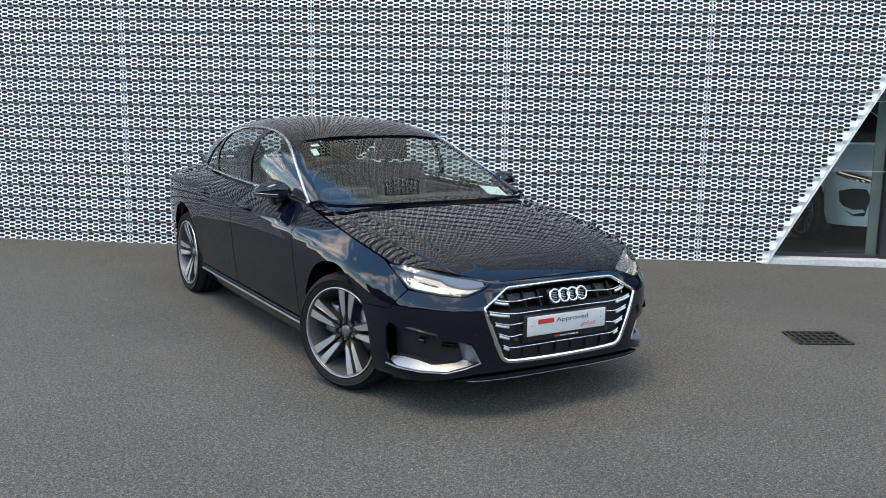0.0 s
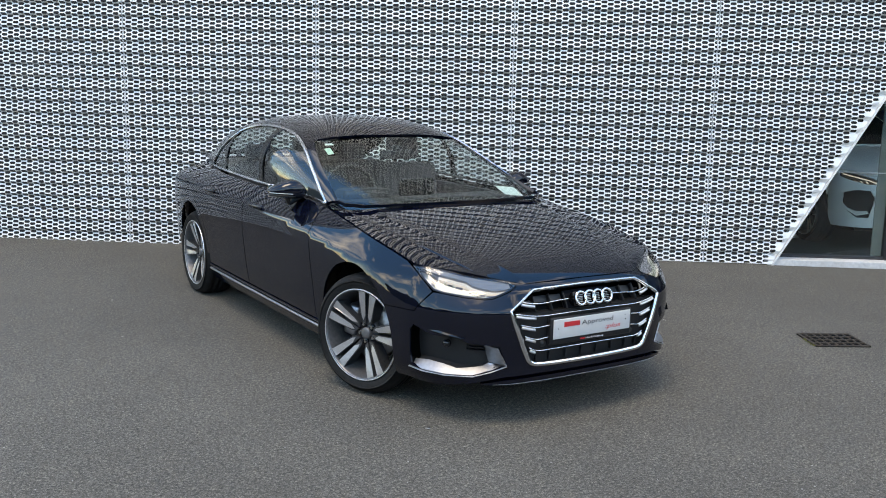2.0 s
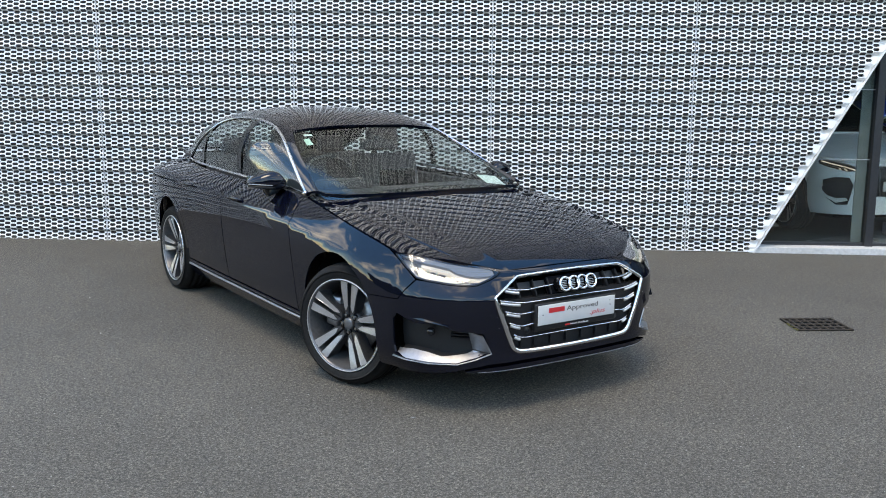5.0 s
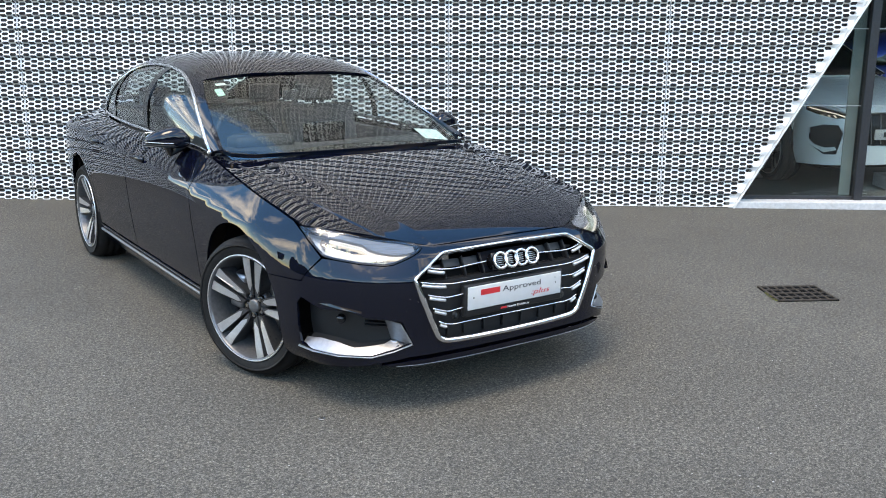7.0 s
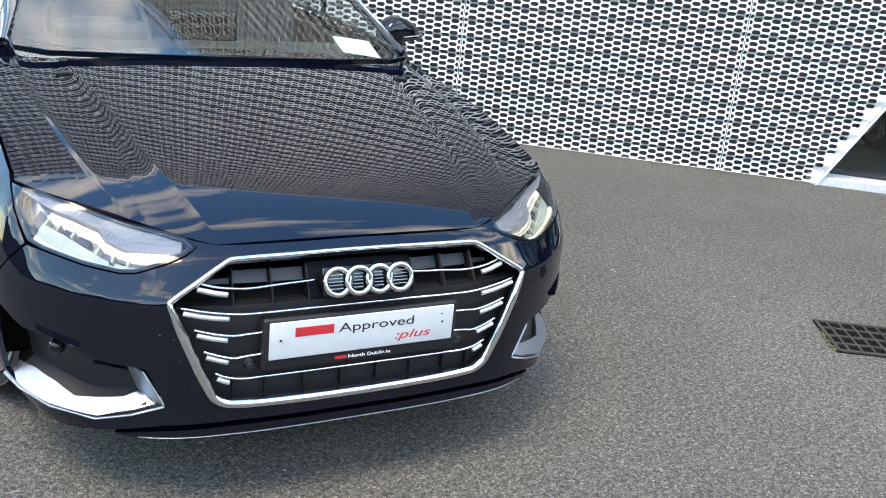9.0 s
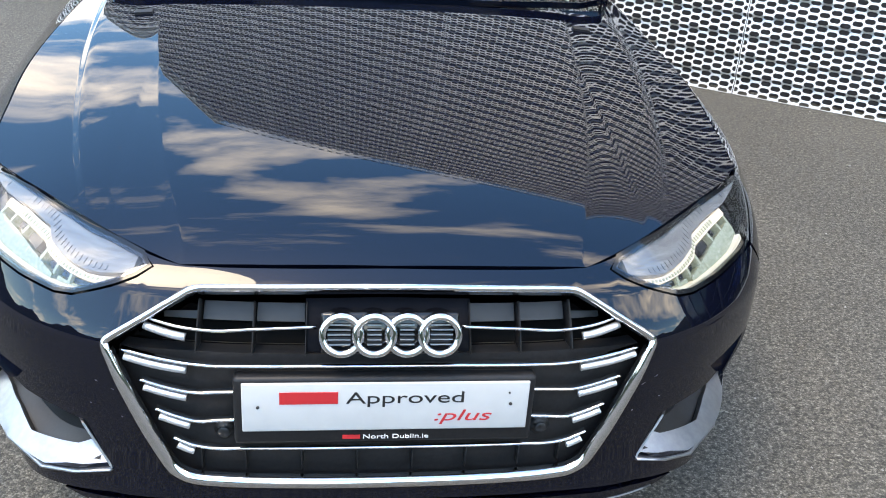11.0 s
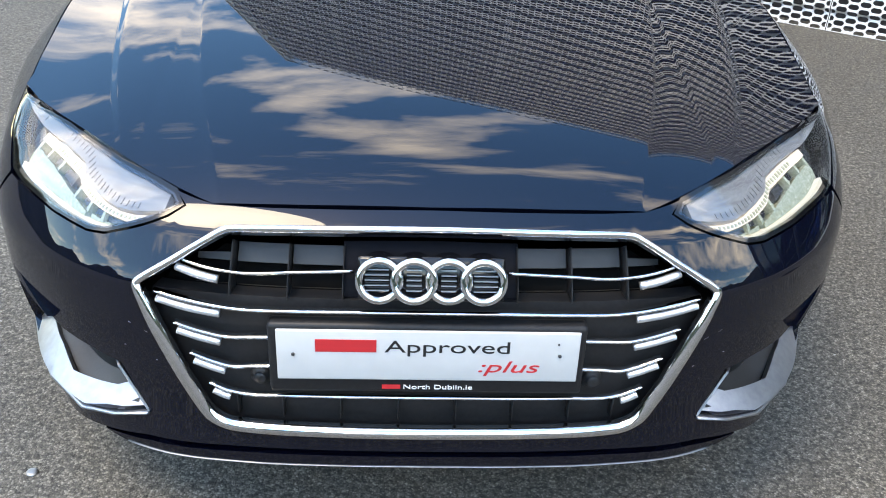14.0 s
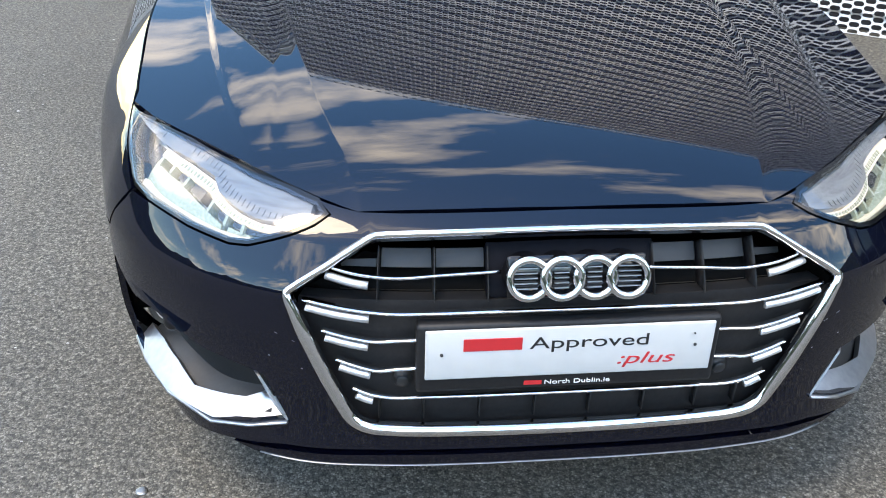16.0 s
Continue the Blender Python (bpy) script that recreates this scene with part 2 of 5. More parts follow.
def skin(name, outline, shape, mat, parent, holes=(), step=.03, sign=1, rim=.012, lift=0.0, label="", lines=()):
    """A panel cut from a curved surface: an outline (and holes) in the surface's two measures, with turned-in edges and the surface's own normals."""
    loops = [dense(np.array(p, float), step) for p in (outline, *holes)]
    lo, hi = loops[0].min(0), loops[0].max(0)
    gx, gy = np.meshgrid(np.arange(lo[0], hi[0], step), np.arange(lo[1], hi[1], step), indexing="ij")
    pts = np.stack([gx.ravel() + .31 * step, gy.ravel() + .27 * step], 1)
    ok = inside(loops[0], pts)
    for lp in loops:
        ok &= ~near_edge(lp, pts, step * .45)
    for lp in loops[1:]:
        ok &= ~inside(lp, pts)
    runs = []
    for ln in lines:
        ln = np.array(ln, float)
        good = inside(loops[0], ln) & ~near_edge(loops[0], ln, .004)
        runs.append(ln[good])
        if good.sum() > 1:
            d = np.abs(pts[:, None, :] - ln[good][None]).max(2).min(1)
            ok &= d > step * .5
    pts = pts[ok]
    flat = np.concatenate([*loops, *runs, pts])
    edges, k = [], 0
    for lp in loops:
        edges += [(k + i, k + (i + 1) % len(lp)) for i in range(len(lp))]
        k += len(lp)
    for ln in runs:
        edges += [(k + i, k + i + 1) for i in range(len(ln) - 1)]
        k += len(ln)
    v2, _, f2, _, _, _ = geometry.delaunay_2d_cdt([Vector(p) for p in flat], edges, [], 0, 1e-7)
    v2 = np.array([tuple(v) for v in v2])
    f2 = np.array(f2)
    mid = v2[f2].mean(1)
    ok = inside(loops[0], mid)
    for lp in loops[1:]:
        ok &= ~inside(lp, mid)
    f2 = f2[ok]
    e = 1e-3
    at = lambda p: shape(p[:, 0], p[:, 1])
    P = at(v2)
    N = np.cross(at(v2 + [e, 0]) - at(v2 - [e, 0]), at(v2 + [0, e]) - at(v2 - [0, e]))
    N /= np.maximum(np.linalg.norm(N, axis=1), 1e-12)[:, None]
    mid3 = P - np.array([0, 1.5, .4])
    if (N * mid3).sum() < 0:
        N = -N
    P, N = P * [sign, 1, 1], N * [sign, 1, 1]
    P = P + lift * N
    tri = P[f2]
    wrong = (np.cross(tri[:, 1] - tri[:, 0], tri[:, 2] - tri[:, 0]) * N[f2].mean(1)).sum(1) < 0
    f2[wrong] = f2[wrong][:, ::-1]
    faces, verts, norms = [tuple(map(int, t)) for t in f2], list(P), list(N)
    if rim:
        seen = {}
        for t in faces:
            for a, b in zip(t, t[1:] + t[:1]):
                seen[(a, b)] = seen.get((a, b), 0) + 1
        for a, b in [ab for ab in seen if (ab[1], ab[0]) not in seen]:
            out = np.cross(P[b] - P[a], N[a])
            out /= max(np.linalg.norm(out), 1e-12)
            k = len(verts)
            verts += [P[a], P[b], P[b] - rim * N[b], P[a] - rim * N[a]]
            norms += [out] * 4
            faces.append((k + 3, k + 2, k + 1, k))
    ob = from_data(name, verts, faces, mat, parent, label, True)
    ob.data.normals_split_custom_set_from_vertices([tuple(n) for n in norms])
    return ob


# ---- the car's shell ----
def curve(*pts):
    """A smooth curve through (a, b) pairs, as a function of a."""
    xs, ys = (np.array(v, float) for v in zip(*pts))
    h = np.diff(xs)
    d = np.diff(ys) / h
    m = np.empty_like(ys)
    m[0], m[-1] = d[0], d[-1]
    m[1:-1] = (d[:-1] * h[1:] + d[1:] * h[:-1]) / (h[1:] + h[:-1])

    def at(x):
        x = np.asarray(x, float)
        i = np.clip(np.searchsorted(xs, x) - 1, 0, len(h) - 1)
        t = (x - xs[i]) / h[i]
        inside = ((1 + 2 * t) * (1 - t) ** 2 * ys[i] + t * (1 - t) ** 2 * h[i] * m[i]
                  + t * t * (3 - 2 * t) * ys[i + 1] + t * t * (t - 1) * h[i] * m[i + 1])
        return np.where(t < 0, ys[i] + (x - xs[i]) * m[i], np.where(t > 1, ys[i + 1] + (x - xs[i + 1]) * m[i + 1], inside))
    return at


def ease(a, b, x):
    t = np.clip((np.asarray(x, float) - a) / (b - a), 0, 1)
    return t * t * (3 - 2 * t)


# The widest outline of the body from above, from the nose round the side to the tail, by its length.
OUTLINE = [(0, -.836), (.16, -.834), (.32, -.824), (.477, -.795), (.60, -.733), (.706, -.642), (.775, -.56), (.827, -.46), (.859, -.34),
           (.889, -.15), (.907, .1), (.918, .5), (.921, 1.2), (.919, 2.2), (.909, 2.8), (.882, 3.15), (.825, 3.45), (.71, 3.68),
           (.52, 3.80), (.28, 3.86), (0, 3.88)]
_far = np.cumsum([0] + [math.dist(a, b) for a, b in zip(OUTLINE, OUTLINE[1:])])
OUT_X, OUT_Y = curve(*zip(_far, [p[0] for p in OUTLINE])), curve(*zip(_far, [p[1] for p in OUTLINE]))
_ss = np.linspace(0, _far[-1], 4000)
_yy = OUT_Y(_ss)
S_END = _far[-1]


def s_of_y(y):
    return np.interp(y, np.maximum.accumulate(_yy), _ss)


NOSE = curve((.14, .05), (.19, .012), (.24, .004), (.31, .006), (.45, 0), (.55, .001), (.585, .005), (.61, .020), (.64, .039), (.669, .060), (.69, .088), (.72, .14), (.8, .3))
TAIL = curve((.14, .1), (.22, .03), (.4, 0), (.6, .02), (.75, .06), (.88, .16), (.98, .28), (1.05, .33))
Z_CREASE = curve((-.6, .69), (-.4, .70), (0, .722), (.4, .765), (.76, .80), (2, .845), (3.4, .875), (3.9, .88))
Z_BELT = curve((-.85, .70), (-.7, .70), (-.55, .728), (-.39, .763), (0, .835), (.4, .89), (.76, .932), (1.5, .945), (2.5, .955), (3.4, .965), (3.9, .99))
OFF_BELT = curve((-.85, .07), (-.55, .073), (-.39, .086), (-.2, .104), (0, .112), (.4, .145), (.76, .172), (1.2, .16), (2, .16), (2.5, .195), (2.9, .245), (3.4, .325), (3.9, .38))
LOW_FRONT = curve((.14, .11), (.20, .062), (.26, .030), (.34, .010), (.45, .002), (.6, 0), (.9, 0))
LOW = curve((.14, .12), (.20, .078), (.26, .052), (.34, .032), (.45, .018), (.6, .006), (.72, 0), (.9, 0))


def body(s, z):
    """The shell of the car below its belt line: length along the outline, height."""
    s, z = np.asarray(s, float), np.asarray(z, float)
    x, y = OUT_X(s), OUT_Y(s)
    tx, ty = OUT_X(s + .01) - np.sign(s - .01) * OUT_X(np.abs(s - .01)), OUT_Y(s + .01) - OUT_Y(np.abs(s - .01))
    k = np.hypot(tx, ty)
    zc, zb, ob = Z_CREASE(y), Z_BELT(y), OFF_BELT(y)
    up = np.clip((z - zc) / np.maximum(zb - zc, .02), 0, 1.4)
    lean = .012 + .028 * (1 - ease(-.42, -.05, y))
    knee = .56 + .10 * ease(-.45, -.10, y)
    low = LOW_FRONT(z) + (LOW(z) - LOW_FRONT(z)) * ease(-.2, .45, y)
    side = low + lean * np.clip((z - knee) / np.maximum(zc - knee, .04), 0, 1) ** 1.6 + (ob - lean) * up ** 1.2
    front = 1 - ease(.62, 1.02, s)
    rear = ease(S_END - 1.1, S_END - .6, s)
    off = front * NOSE(z) + (1 - front) * ((1 - rear) * side + rear * TAIL(z))
    return np.stack([x - off * ty / k, y + off * tx / k, z + 0 * x], -1)


HOOD_MID = lambda y: .8625 + .1694 * y - .0358 * y * y - .0178 * np.exp(-(y + .74) / .08)
_arch = lambda y: -.0469 * y * y - .0476 * np.exp(-(y + .74) / .1225)
_ends = np.polyfit((-.72, .45), [float(HOOD_MID(v) - _arch(v)) for v in (-.72, .45)], 1)
HOOD_ARCH = lambda y: np.polyval(_ends, y) + _arch(y)      # the middle, arched lengthwise between its two ends
DOME = curve((-.8, .335), (-.71, .352), (-.42, .425), (.03, .50), (.5, .56), (.9, .60))
RIB = curve((-.8, .49), (-.59, .535), (-.43, .58), (-.05, .65), (.65, .71), (.9, .73))
CROWN = np.poly1d(np.polyfit((-.72, -.55, -.39, 0, .4, .66), (.050, .040, .033, .025, .043, .05), 4))
_sb = np.linspace(0, 3.0, 900)
_top = body(_sb, Z_BELT(OUT_Y(_sb)))


def _turn(d, r):
    """Zero, then d, with a rounded bend of half width r."""
    return np.where(d < -r, 0, np.where(d > r, d, (d + r) ** 2 / (4 * r)))


def hood(x, y):
    """The bonnet's skin: its height over the plan."""
    x, y = np.asarray(x, float), np.asarray(y, float)
    a = np.abs(x)
    d, q = a - RIB(y), a - DOME(y)
    bend = _turn(d, .008)
    strip_ = .2 * (_turn(d, .0015) - _turn(d - .012, .0015)) * ease(-.66, -.36, y)
    dome = .0034 * (1 - np.exp(-_turn(q, .002) / .034))
    full = HOOD_ARCH(y) - HOOD_MID(y) - (.0148 - .0408 * y) * np.minimum(a, .5) ** 2
    full = full * (1 - ease(.47, .80, a))
    z = HOOD_MID(y) + full - CROWN(y) * a ** 2.4 - dome - strip_ - (.015 + .035 * ease(-.55, 0, y)) * bend
    return np.stack([x, y + 0 * x, z], -1)


CAB_MID = curve((.40, .932), (.46, .958), (.68, 1.053), (.9, 1.145), (1.12, 1.238), (1.34, 1.322), (1.48, 1.360), (1.7, 1.389), (1.95, 1.399), (2.3, 1.390), (2.6, 1.358), (2.9, 1.295),
                (3.2, 1.165), (3.45, 1.055), (3.6, 1.025), (3.9, .995))
CAB_N = 3.0
BELT_X = lambda y: body(s_of_y(y), Z_BELT(y))[..., 0]


def cabin(y, a):
    """The glasshouse: length, and angle from the belt line (0) to the middle of the roof (90 degrees)."""
    y, a = np.asarray(y, float), np.radians(np.asarray(a, float))
    c, s = np.clip(np.cos(a), 0, 1) ** (2 / CAB_N), np.clip(np.sin(a), 0, 1) ** (2 / CAB_N)
    return np.stack([BELT_X(y) * c, y + 0 * a, Z_BELT(y) + (CAB_MID(y) - Z_BELT(y)) * s], -1)


# ---- ground and wall ----
SLOPE = pose(0, 0, 0, .336)                     # the forecourt rises a little towards the building
WALL = pose(3.842, 1.914, .02, 0, 0, -36.19)    # along the cladding; its y points into the building
PANEL_W, COURSE, PITCH = 1.896, .118, 1.896 / 16
WALL_H = 50 * COURSE


def asphalt():
    """Stone chips of mixed greys set in dark binder, with broad paler and darker patches."""
    m = material("asphalt", (.09, .09, .09), .85)
    nt = m.node_tree
    b = nt.nodes["Principled BSDF"]
    co = nt.nodes.new("ShaderNodeTexCoord")
    stones, grain, patch = nt.nodes.new("ShaderNodeTexVoronoi"), nt.nodes.new("ShaderNodeTexNoise"), nt.nodes.new("ShaderNodeTexNoise")
    stones.inputs["Scale"].default_value = 230
    grain.inputs["Scale"].default_value, grain.inputs["Detail"].default_value = 95, 6
    patch.inputs["Scale"].default_value, patch.inputs["Detail"].default_value, patch.inputs["Roughness"].default_value = .7, 14, .72
    for n in (stones, grain, patch):
        wire(nt, co.outputs["Object"], n.inputs["Vector"])
    sep = nt.nodes.new("ShaderNodeSeparateColor")
    wire(nt, stones.outputs["Color"], sep.inputs[0])
    tone = nt.nodes.new("ShaderNodeValToRGB")
    tone.color_ramp.elements[0].color, tone.color_ramp.elements[1].color = (.050, .0465, .0395, 1), (.190, .177, .148, 1)
    el = tone.color_ramp.elements.new(.62)
    el.color = (.100, .092, .076, 1)
    wire(nt, sep.outputs[0], tone.inputs[0])
    edge = nt.nodes.new("ShaderNodeMapRange")
    edge.inputs[1].default_value, edge.inputs[2].default_value = .25, .75
    edge.inputs[3].default_value, edge.inputs[4].default_value = 1.08, .70
    wire(nt, stones.outputs["Distance"], edge.inputs[0])
    rag = nt.nodes.new("ShaderNodeMapRange")
    rag.inputs[1].default_value, rag.inputs[2].default_value = .36, .56
    rag.inputs[3].default_value, rag.inputs[4].default_value = .48, 1.20
    wire(nt, grain.outputs[0], rag.inputs[0])
    wide = nt.nodes.new("ShaderNodeMapRange")
    wide.inputs[1].default_value, wide.inputs[2].default_value = .3, .7
    wide.inputs[3].default_value, wide.inputs[4].default_value = .80, 1.20
    wire(nt, patch.outputs[0], wide.inputs[0])
    clump, mott = nt.nodes.new("ShaderNodeTexNoise"), nt.nodes.new("ShaderNodeMapRange")    # clumps a few centimetres across
    clump.inputs["Scale"].default_value, clump.inputs["Detail"].default_value = 52, 4
    wire(nt, co.outputs["Object"], clump.inputs["Vector"])
    mott.inputs[1].default_value, mott.inputs[2].default_value = .34, .66
    mott.inputs[3].default_value, mott.inputs[4].default_value = .60, 1.30
    wire(nt, clump.outputs[0], mott.inputs[0])
    out = tone.outputs[0]
    for span in (edge, rag, wide, mott):
        mul = nt.nodes.new("ShaderNodeVectorMath")
        mul.operation = "SCALE"
        wire(nt, out, mul.inputs[0])
        wire(nt, span.outputs[0], mul.inputs["Scale"])
        out = mul.outputs[0]
    wire(nt, out, b.inputs["Base Color"])
    bump = nt.nodes.new("ShaderNodeBump")
    bump.inputs["Strength"].default_value, bump.inputs["Distance"].default_value, bump.invert = .6, .0025, True
    wire(nt, stones.outputs["Distance"], bump.inputs["Height"])
    wire(nt, bump.outputs[0], b.inputs["Normal"])
    return m


ASPHALT = asphalt()
CLAD = vary(material("silver_anodised_cladding", (.74, .733, .712), .4, .15), 14, (.71, .703, .683), (.77, .763, .741), rough=(.32, .46), blotch=.06, blotch_scale=1.2)
BACKING = vary(material("grey_backing_wall", (.024, .024, .026), .8), 3, (.019, .019, .021), (.030, .030, .032))
CONCRETE = vary(material("pale_concrete", (.5, .5, .49), .7), 30, (.44, .44, .43), (.56, .56, .55), bump=.3, blotch=.1, blotch_scale=2)
FRAME_DARK = vary(material("dark_grey_aluminium", (.03, .031, .034), .4, .3), 50, (.026, .027, .03), (.036, .037, .04), rough=(.33, .47))
# pale grey-green carries the light on the mullion's side face
LIT_MULLION_SIDE = vary(material("grey_green_lit_side", (.16, .19, .185), .25), 6, (.14, .17, .165), (.18, .21, .205))
TILE = vary(material("showroom_floor_tile", (.25, .25, .24), .25), 8, (.22, .22, .21), (.28, .28, .27), rough=(.18, .32))
STRIPE = material("frosted_stripe", (.35, .38, .38), .6)
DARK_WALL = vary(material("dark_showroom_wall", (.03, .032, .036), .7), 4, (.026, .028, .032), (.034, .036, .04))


def build_ground():
    bm = bmesh.new()
    bmesh.ops.create_grid(bm, x_segments=60, y_segments=60, size=300)
    ob = part("ground", bm, ASPHALT)
    ob.matrix_world = SLOPE
    tagged(ob, "grey asphalt forecourt with fine stone chips", "asphalt", kind="structure")


LEAN = .565                                     # how far the slanted ends run to the right for each metre up


# The sheet's folds over one course: (share of its height, depth)
FOLDS = ((0, .15, .63, .83, 1), (0, .004, .018, .026, 0))
ROW = COURSE / 6                                # six rows of holes to a course, each shifted by half a pitch from the last
CELL = ((-.021, -1), (.021, -1), (.038, 0), (.021, 1), (-.021, 1), (-.038, 0))             # a six-sided cell: metres, rows
HOLE = ((-.0175, -.68), (.0175, -.68), (.0275, -.30), (.0275, .30), (.0175, .68), (-.0175, .68), (-.0275, .30), (-.0275, -.30))


def clad_mesh(width, courses, name, ends=None):
    """A folded sheet with interlocking six-sided holes: each cell is a ring of faces. ends gives the slanted cuts, near which cells stay blank."""
    cols, top = round(width / PITCH), courses * COURSE
    verts, faces = [], []
    for r in range(-1, 6 * courses + 1):
        odd, zc = r % 2, (r + .5) * ROW
        lo, hi = ends(zc) if ends else (-9, 99)
        for k in range(cols + odd):
            x0 = (k + .5 * (1 - odd)) * PITCH
            if x0 + .04 < lo or x0 - .04 > hi:
                continue
            blank = x0 > hi - .062 or x0 < lo + .062
            i = len(verts)
            ring = [(x, z, .0025, 0) for x, z in CELL]
            if blank:
                faces.append(tuple(range(i, i + 6)))
            else:
                ring += [(x, z, .007, .003) for x, z in HOLE]
                faces += [tuple(i + n for n in f) for f in ((0, 1, 7, 6), (1, 2, 8, 7), (2, 9, 8), (2, 3, 10, 9), (3, 4, 11, 10), (4, 5, 12, 11), (5, 13, 12), (5, 0, 6, 13))]
            for dx, dz, side, foot in ring:
                z = min(max(zc + dz * ROW, foot), top - foot)
                x = min(max(x0 + dx, side), width - side)      # a slit at the joint
                if ends:
                    a, b = ends(z)
                    x = min(max(x, a + .004), b - .004)
                verts.append((x, float(np.interp(z / COURSE % 1, *FOLDS)), z))
    me = bpy.data.meshes.new(name)
    me.from_pydata(verts, [], faces)
    me.materials.append(CLAD)
    me.update()
    return me


def build_wall():
    wall = thing("wall_clad", "silver perforated folded metal cladding wall of a showroom", "wall", WALL, kind="structure")
    courses, top = round(WALL_H / COURSE), WALL_H
    right = lambda z: .655 + LEAN * z
    left = lambda z: -9.9 + LEAN * z
    whole = clad_mesh(PANEL_W, courses, "cladding_panel")
    at = lambda k: pose(k * PANEL_W + .002, -.036, 0)
    for k in (-3, -2, -1):
        ob = new("cladding_panel", whole)
        ob.parent, ob.matrix_local = wall, at(k)
    for k in (-6, -5, -4, 0, 1):
        me = clad_mesh(PANEL_W, courses, "cladding_panel_cut", lambda z: (left(z) - k * PANEL_W, right(z) - k * PANEL_W))
        ob = new("cladding_panel", me)
        ob.parent, ob.matrix_local = wall, at(k)
    sec = [(-.007, -.045), (.007, -.045), (.007, .10), (-.007, .10)]
    for end in (left, right):
        part("edge_trim", sweep([(end(0), 0, -.02), (end(top), 0, top)], sec, up=lambda i: (0, 1, 0)), CLAD, wall, "pale metal edging", smooth=False)
    bm = bmesh.new()
    pts = [(left(0) + .02, 0), (right(0) - .02, 0), (right(top) - .02, top), (left(top) + .02, top)]
    f = [bm.verts.new((x, .10, z)) for x, z in pts]
    b = [bm.verts.new((x, .30, z)) for x, z in pts]
    bm.faces.new(f)
    bm.faces.new(b[::-1])
    for i in range(4):
        bm.faces.new((f[i], f[(i + 1) % 4], b[(i + 1) % 4], b[i]))
    bmesh.ops.recalc_face_normals(bm, faces=bm.faces)
    part("backing_wall", bm, BACKING, wall, smooth=False)


def build_showroom():
    """The glazed bay beside the clad wall, and the dark room behind it."""
    room = thing("showroom_room", "dark showroom interior behind the glass", "room", WALL, kind="structure")
    part("floor", boxed(-6, .32, -.06, 9, 9, -.01), TILE, room, "pale polished floor tiles", smooth=False)
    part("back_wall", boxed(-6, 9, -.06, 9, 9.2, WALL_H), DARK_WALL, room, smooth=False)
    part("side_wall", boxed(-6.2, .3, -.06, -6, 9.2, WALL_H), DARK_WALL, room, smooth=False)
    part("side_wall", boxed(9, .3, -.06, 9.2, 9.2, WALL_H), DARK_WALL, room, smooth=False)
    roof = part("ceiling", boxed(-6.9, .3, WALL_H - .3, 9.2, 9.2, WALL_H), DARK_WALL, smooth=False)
    roof.matrix_world = WALL
    tagged(roof, "dark flat showroom ceiling and roof", "ceiling", kind="structure")
    win = thing("window_1", "tall showroom glazing in dark aluminium frames", "window", WALL, kind="structure")
    part("window_sill", boxed(.62, -.03, -.05, 9, .32, .045, .006), CONCRETE, win, "pale concrete threshold", smooth=False)
    for x in (1.76, 3.4, 5.0, 6.6, 8.2):
        part("mullion", boxed(x, .10, .045, x + .075, .26, WALL_H, .004), FRAME_DARK, win, smooth=False)
    # added strip beside the mullion, coloured pale as its lit side
    part("lit_side_strip", boxed(1.655, .19, .075, 1.755, .205, WALL_H, .002), LIT_MULLION_SIDE, win, "grey-green strip standing for the mullion's lit side face", smooth=False)
    part("bottom_rail", boxed(.66, .13, .045, 9, .2, .075, .003), FRAME_DARK, win, smooth=False)
    for a, b in ((.66, 1.76), (1.835, 3.4), (3.475, 5.0), (5.075, 6.6), (6.675, 8.2)):
        p = part("pane", boxed(a, .16, .075, b, .172, WALL_H), SHOP_GLASS, win, smooth=False)
        p.visible_shadow = False
        for z in (.887, 1.552):
            part("glass_stripe", boxed(a, .156, z - .004, b, .159, z + .004), STRIPE, win, "thin pale safety stripe", smooth=False)


def build_backdrop():
    """Unseen belt of dark trees behind the camera, added to darken low reflections."""
    rng = random.Random(2)
    verts, faces = [], []
    n = 160
    for k in range(n + 1):
        a = radians(150 + 240 * k / n)
        h = 7.6 + 1.6 * math.sin(k * .21) + 1.2 * math.sin(k * .53 + 1) + rng.uniform(-.7, .7)
        for r, z in ((42, -.5), (42, h), (46, h - .6), (46, -.5)):
            verts.append((r * math.cos(a), r * math.sin(a), z))
        if k:
            i = 4 * k
            faces += [(i - 4 + j, i - 4 + (j + 1) % 4, i + (j + 1) % 4, i + j) for j in range(4)]
    ob = from_data("backdrop", verts, faces, LEAVES)
    tagged(ob, "unseen dark belt of trees, added to darken reflections", "trees", kind="structure")


LEAVES = vary(material("dark_foliage", (.04, .05, .03), .9), .6, (.02, .026, .016), (.055, .065, .04), bump=.5)
build_backdrop()
build_ground()
build_wall()
build_showroom()

# ---- the car ----
CAR = SLOPE
car = thing("car", "dark navy blue saloon car with chrome grille and alloy wheels", "car", CAR)


def body2(s, z):
    return body(np.abs(s), z) * np.stack([np.where(np.asarray(s) < 0, -1, 1), 1 + 0 * s, 1 + 0 * s], -1)


def cabin2(y, q):
    p = cabin(y, (.9 - np.minimum(np.abs(q), .9)) * 100)
    return p * np.stack([np.where(np.asarray(q) < 0, -1, 1), 1 + 0 * y, 1 + 0 * y], -1)


def screen(y, q):
    """The windscreen: evenly curved, close to the glasshouse's shape."""
    p = cabin2(y, q)
    x, y = p[..., 0], p[..., 1]
    p[..., 2] = .7773 + .415 * y - .0156 * y * y + .012 * ease(.5, 1.3, y) - .14 * x * x
    return p


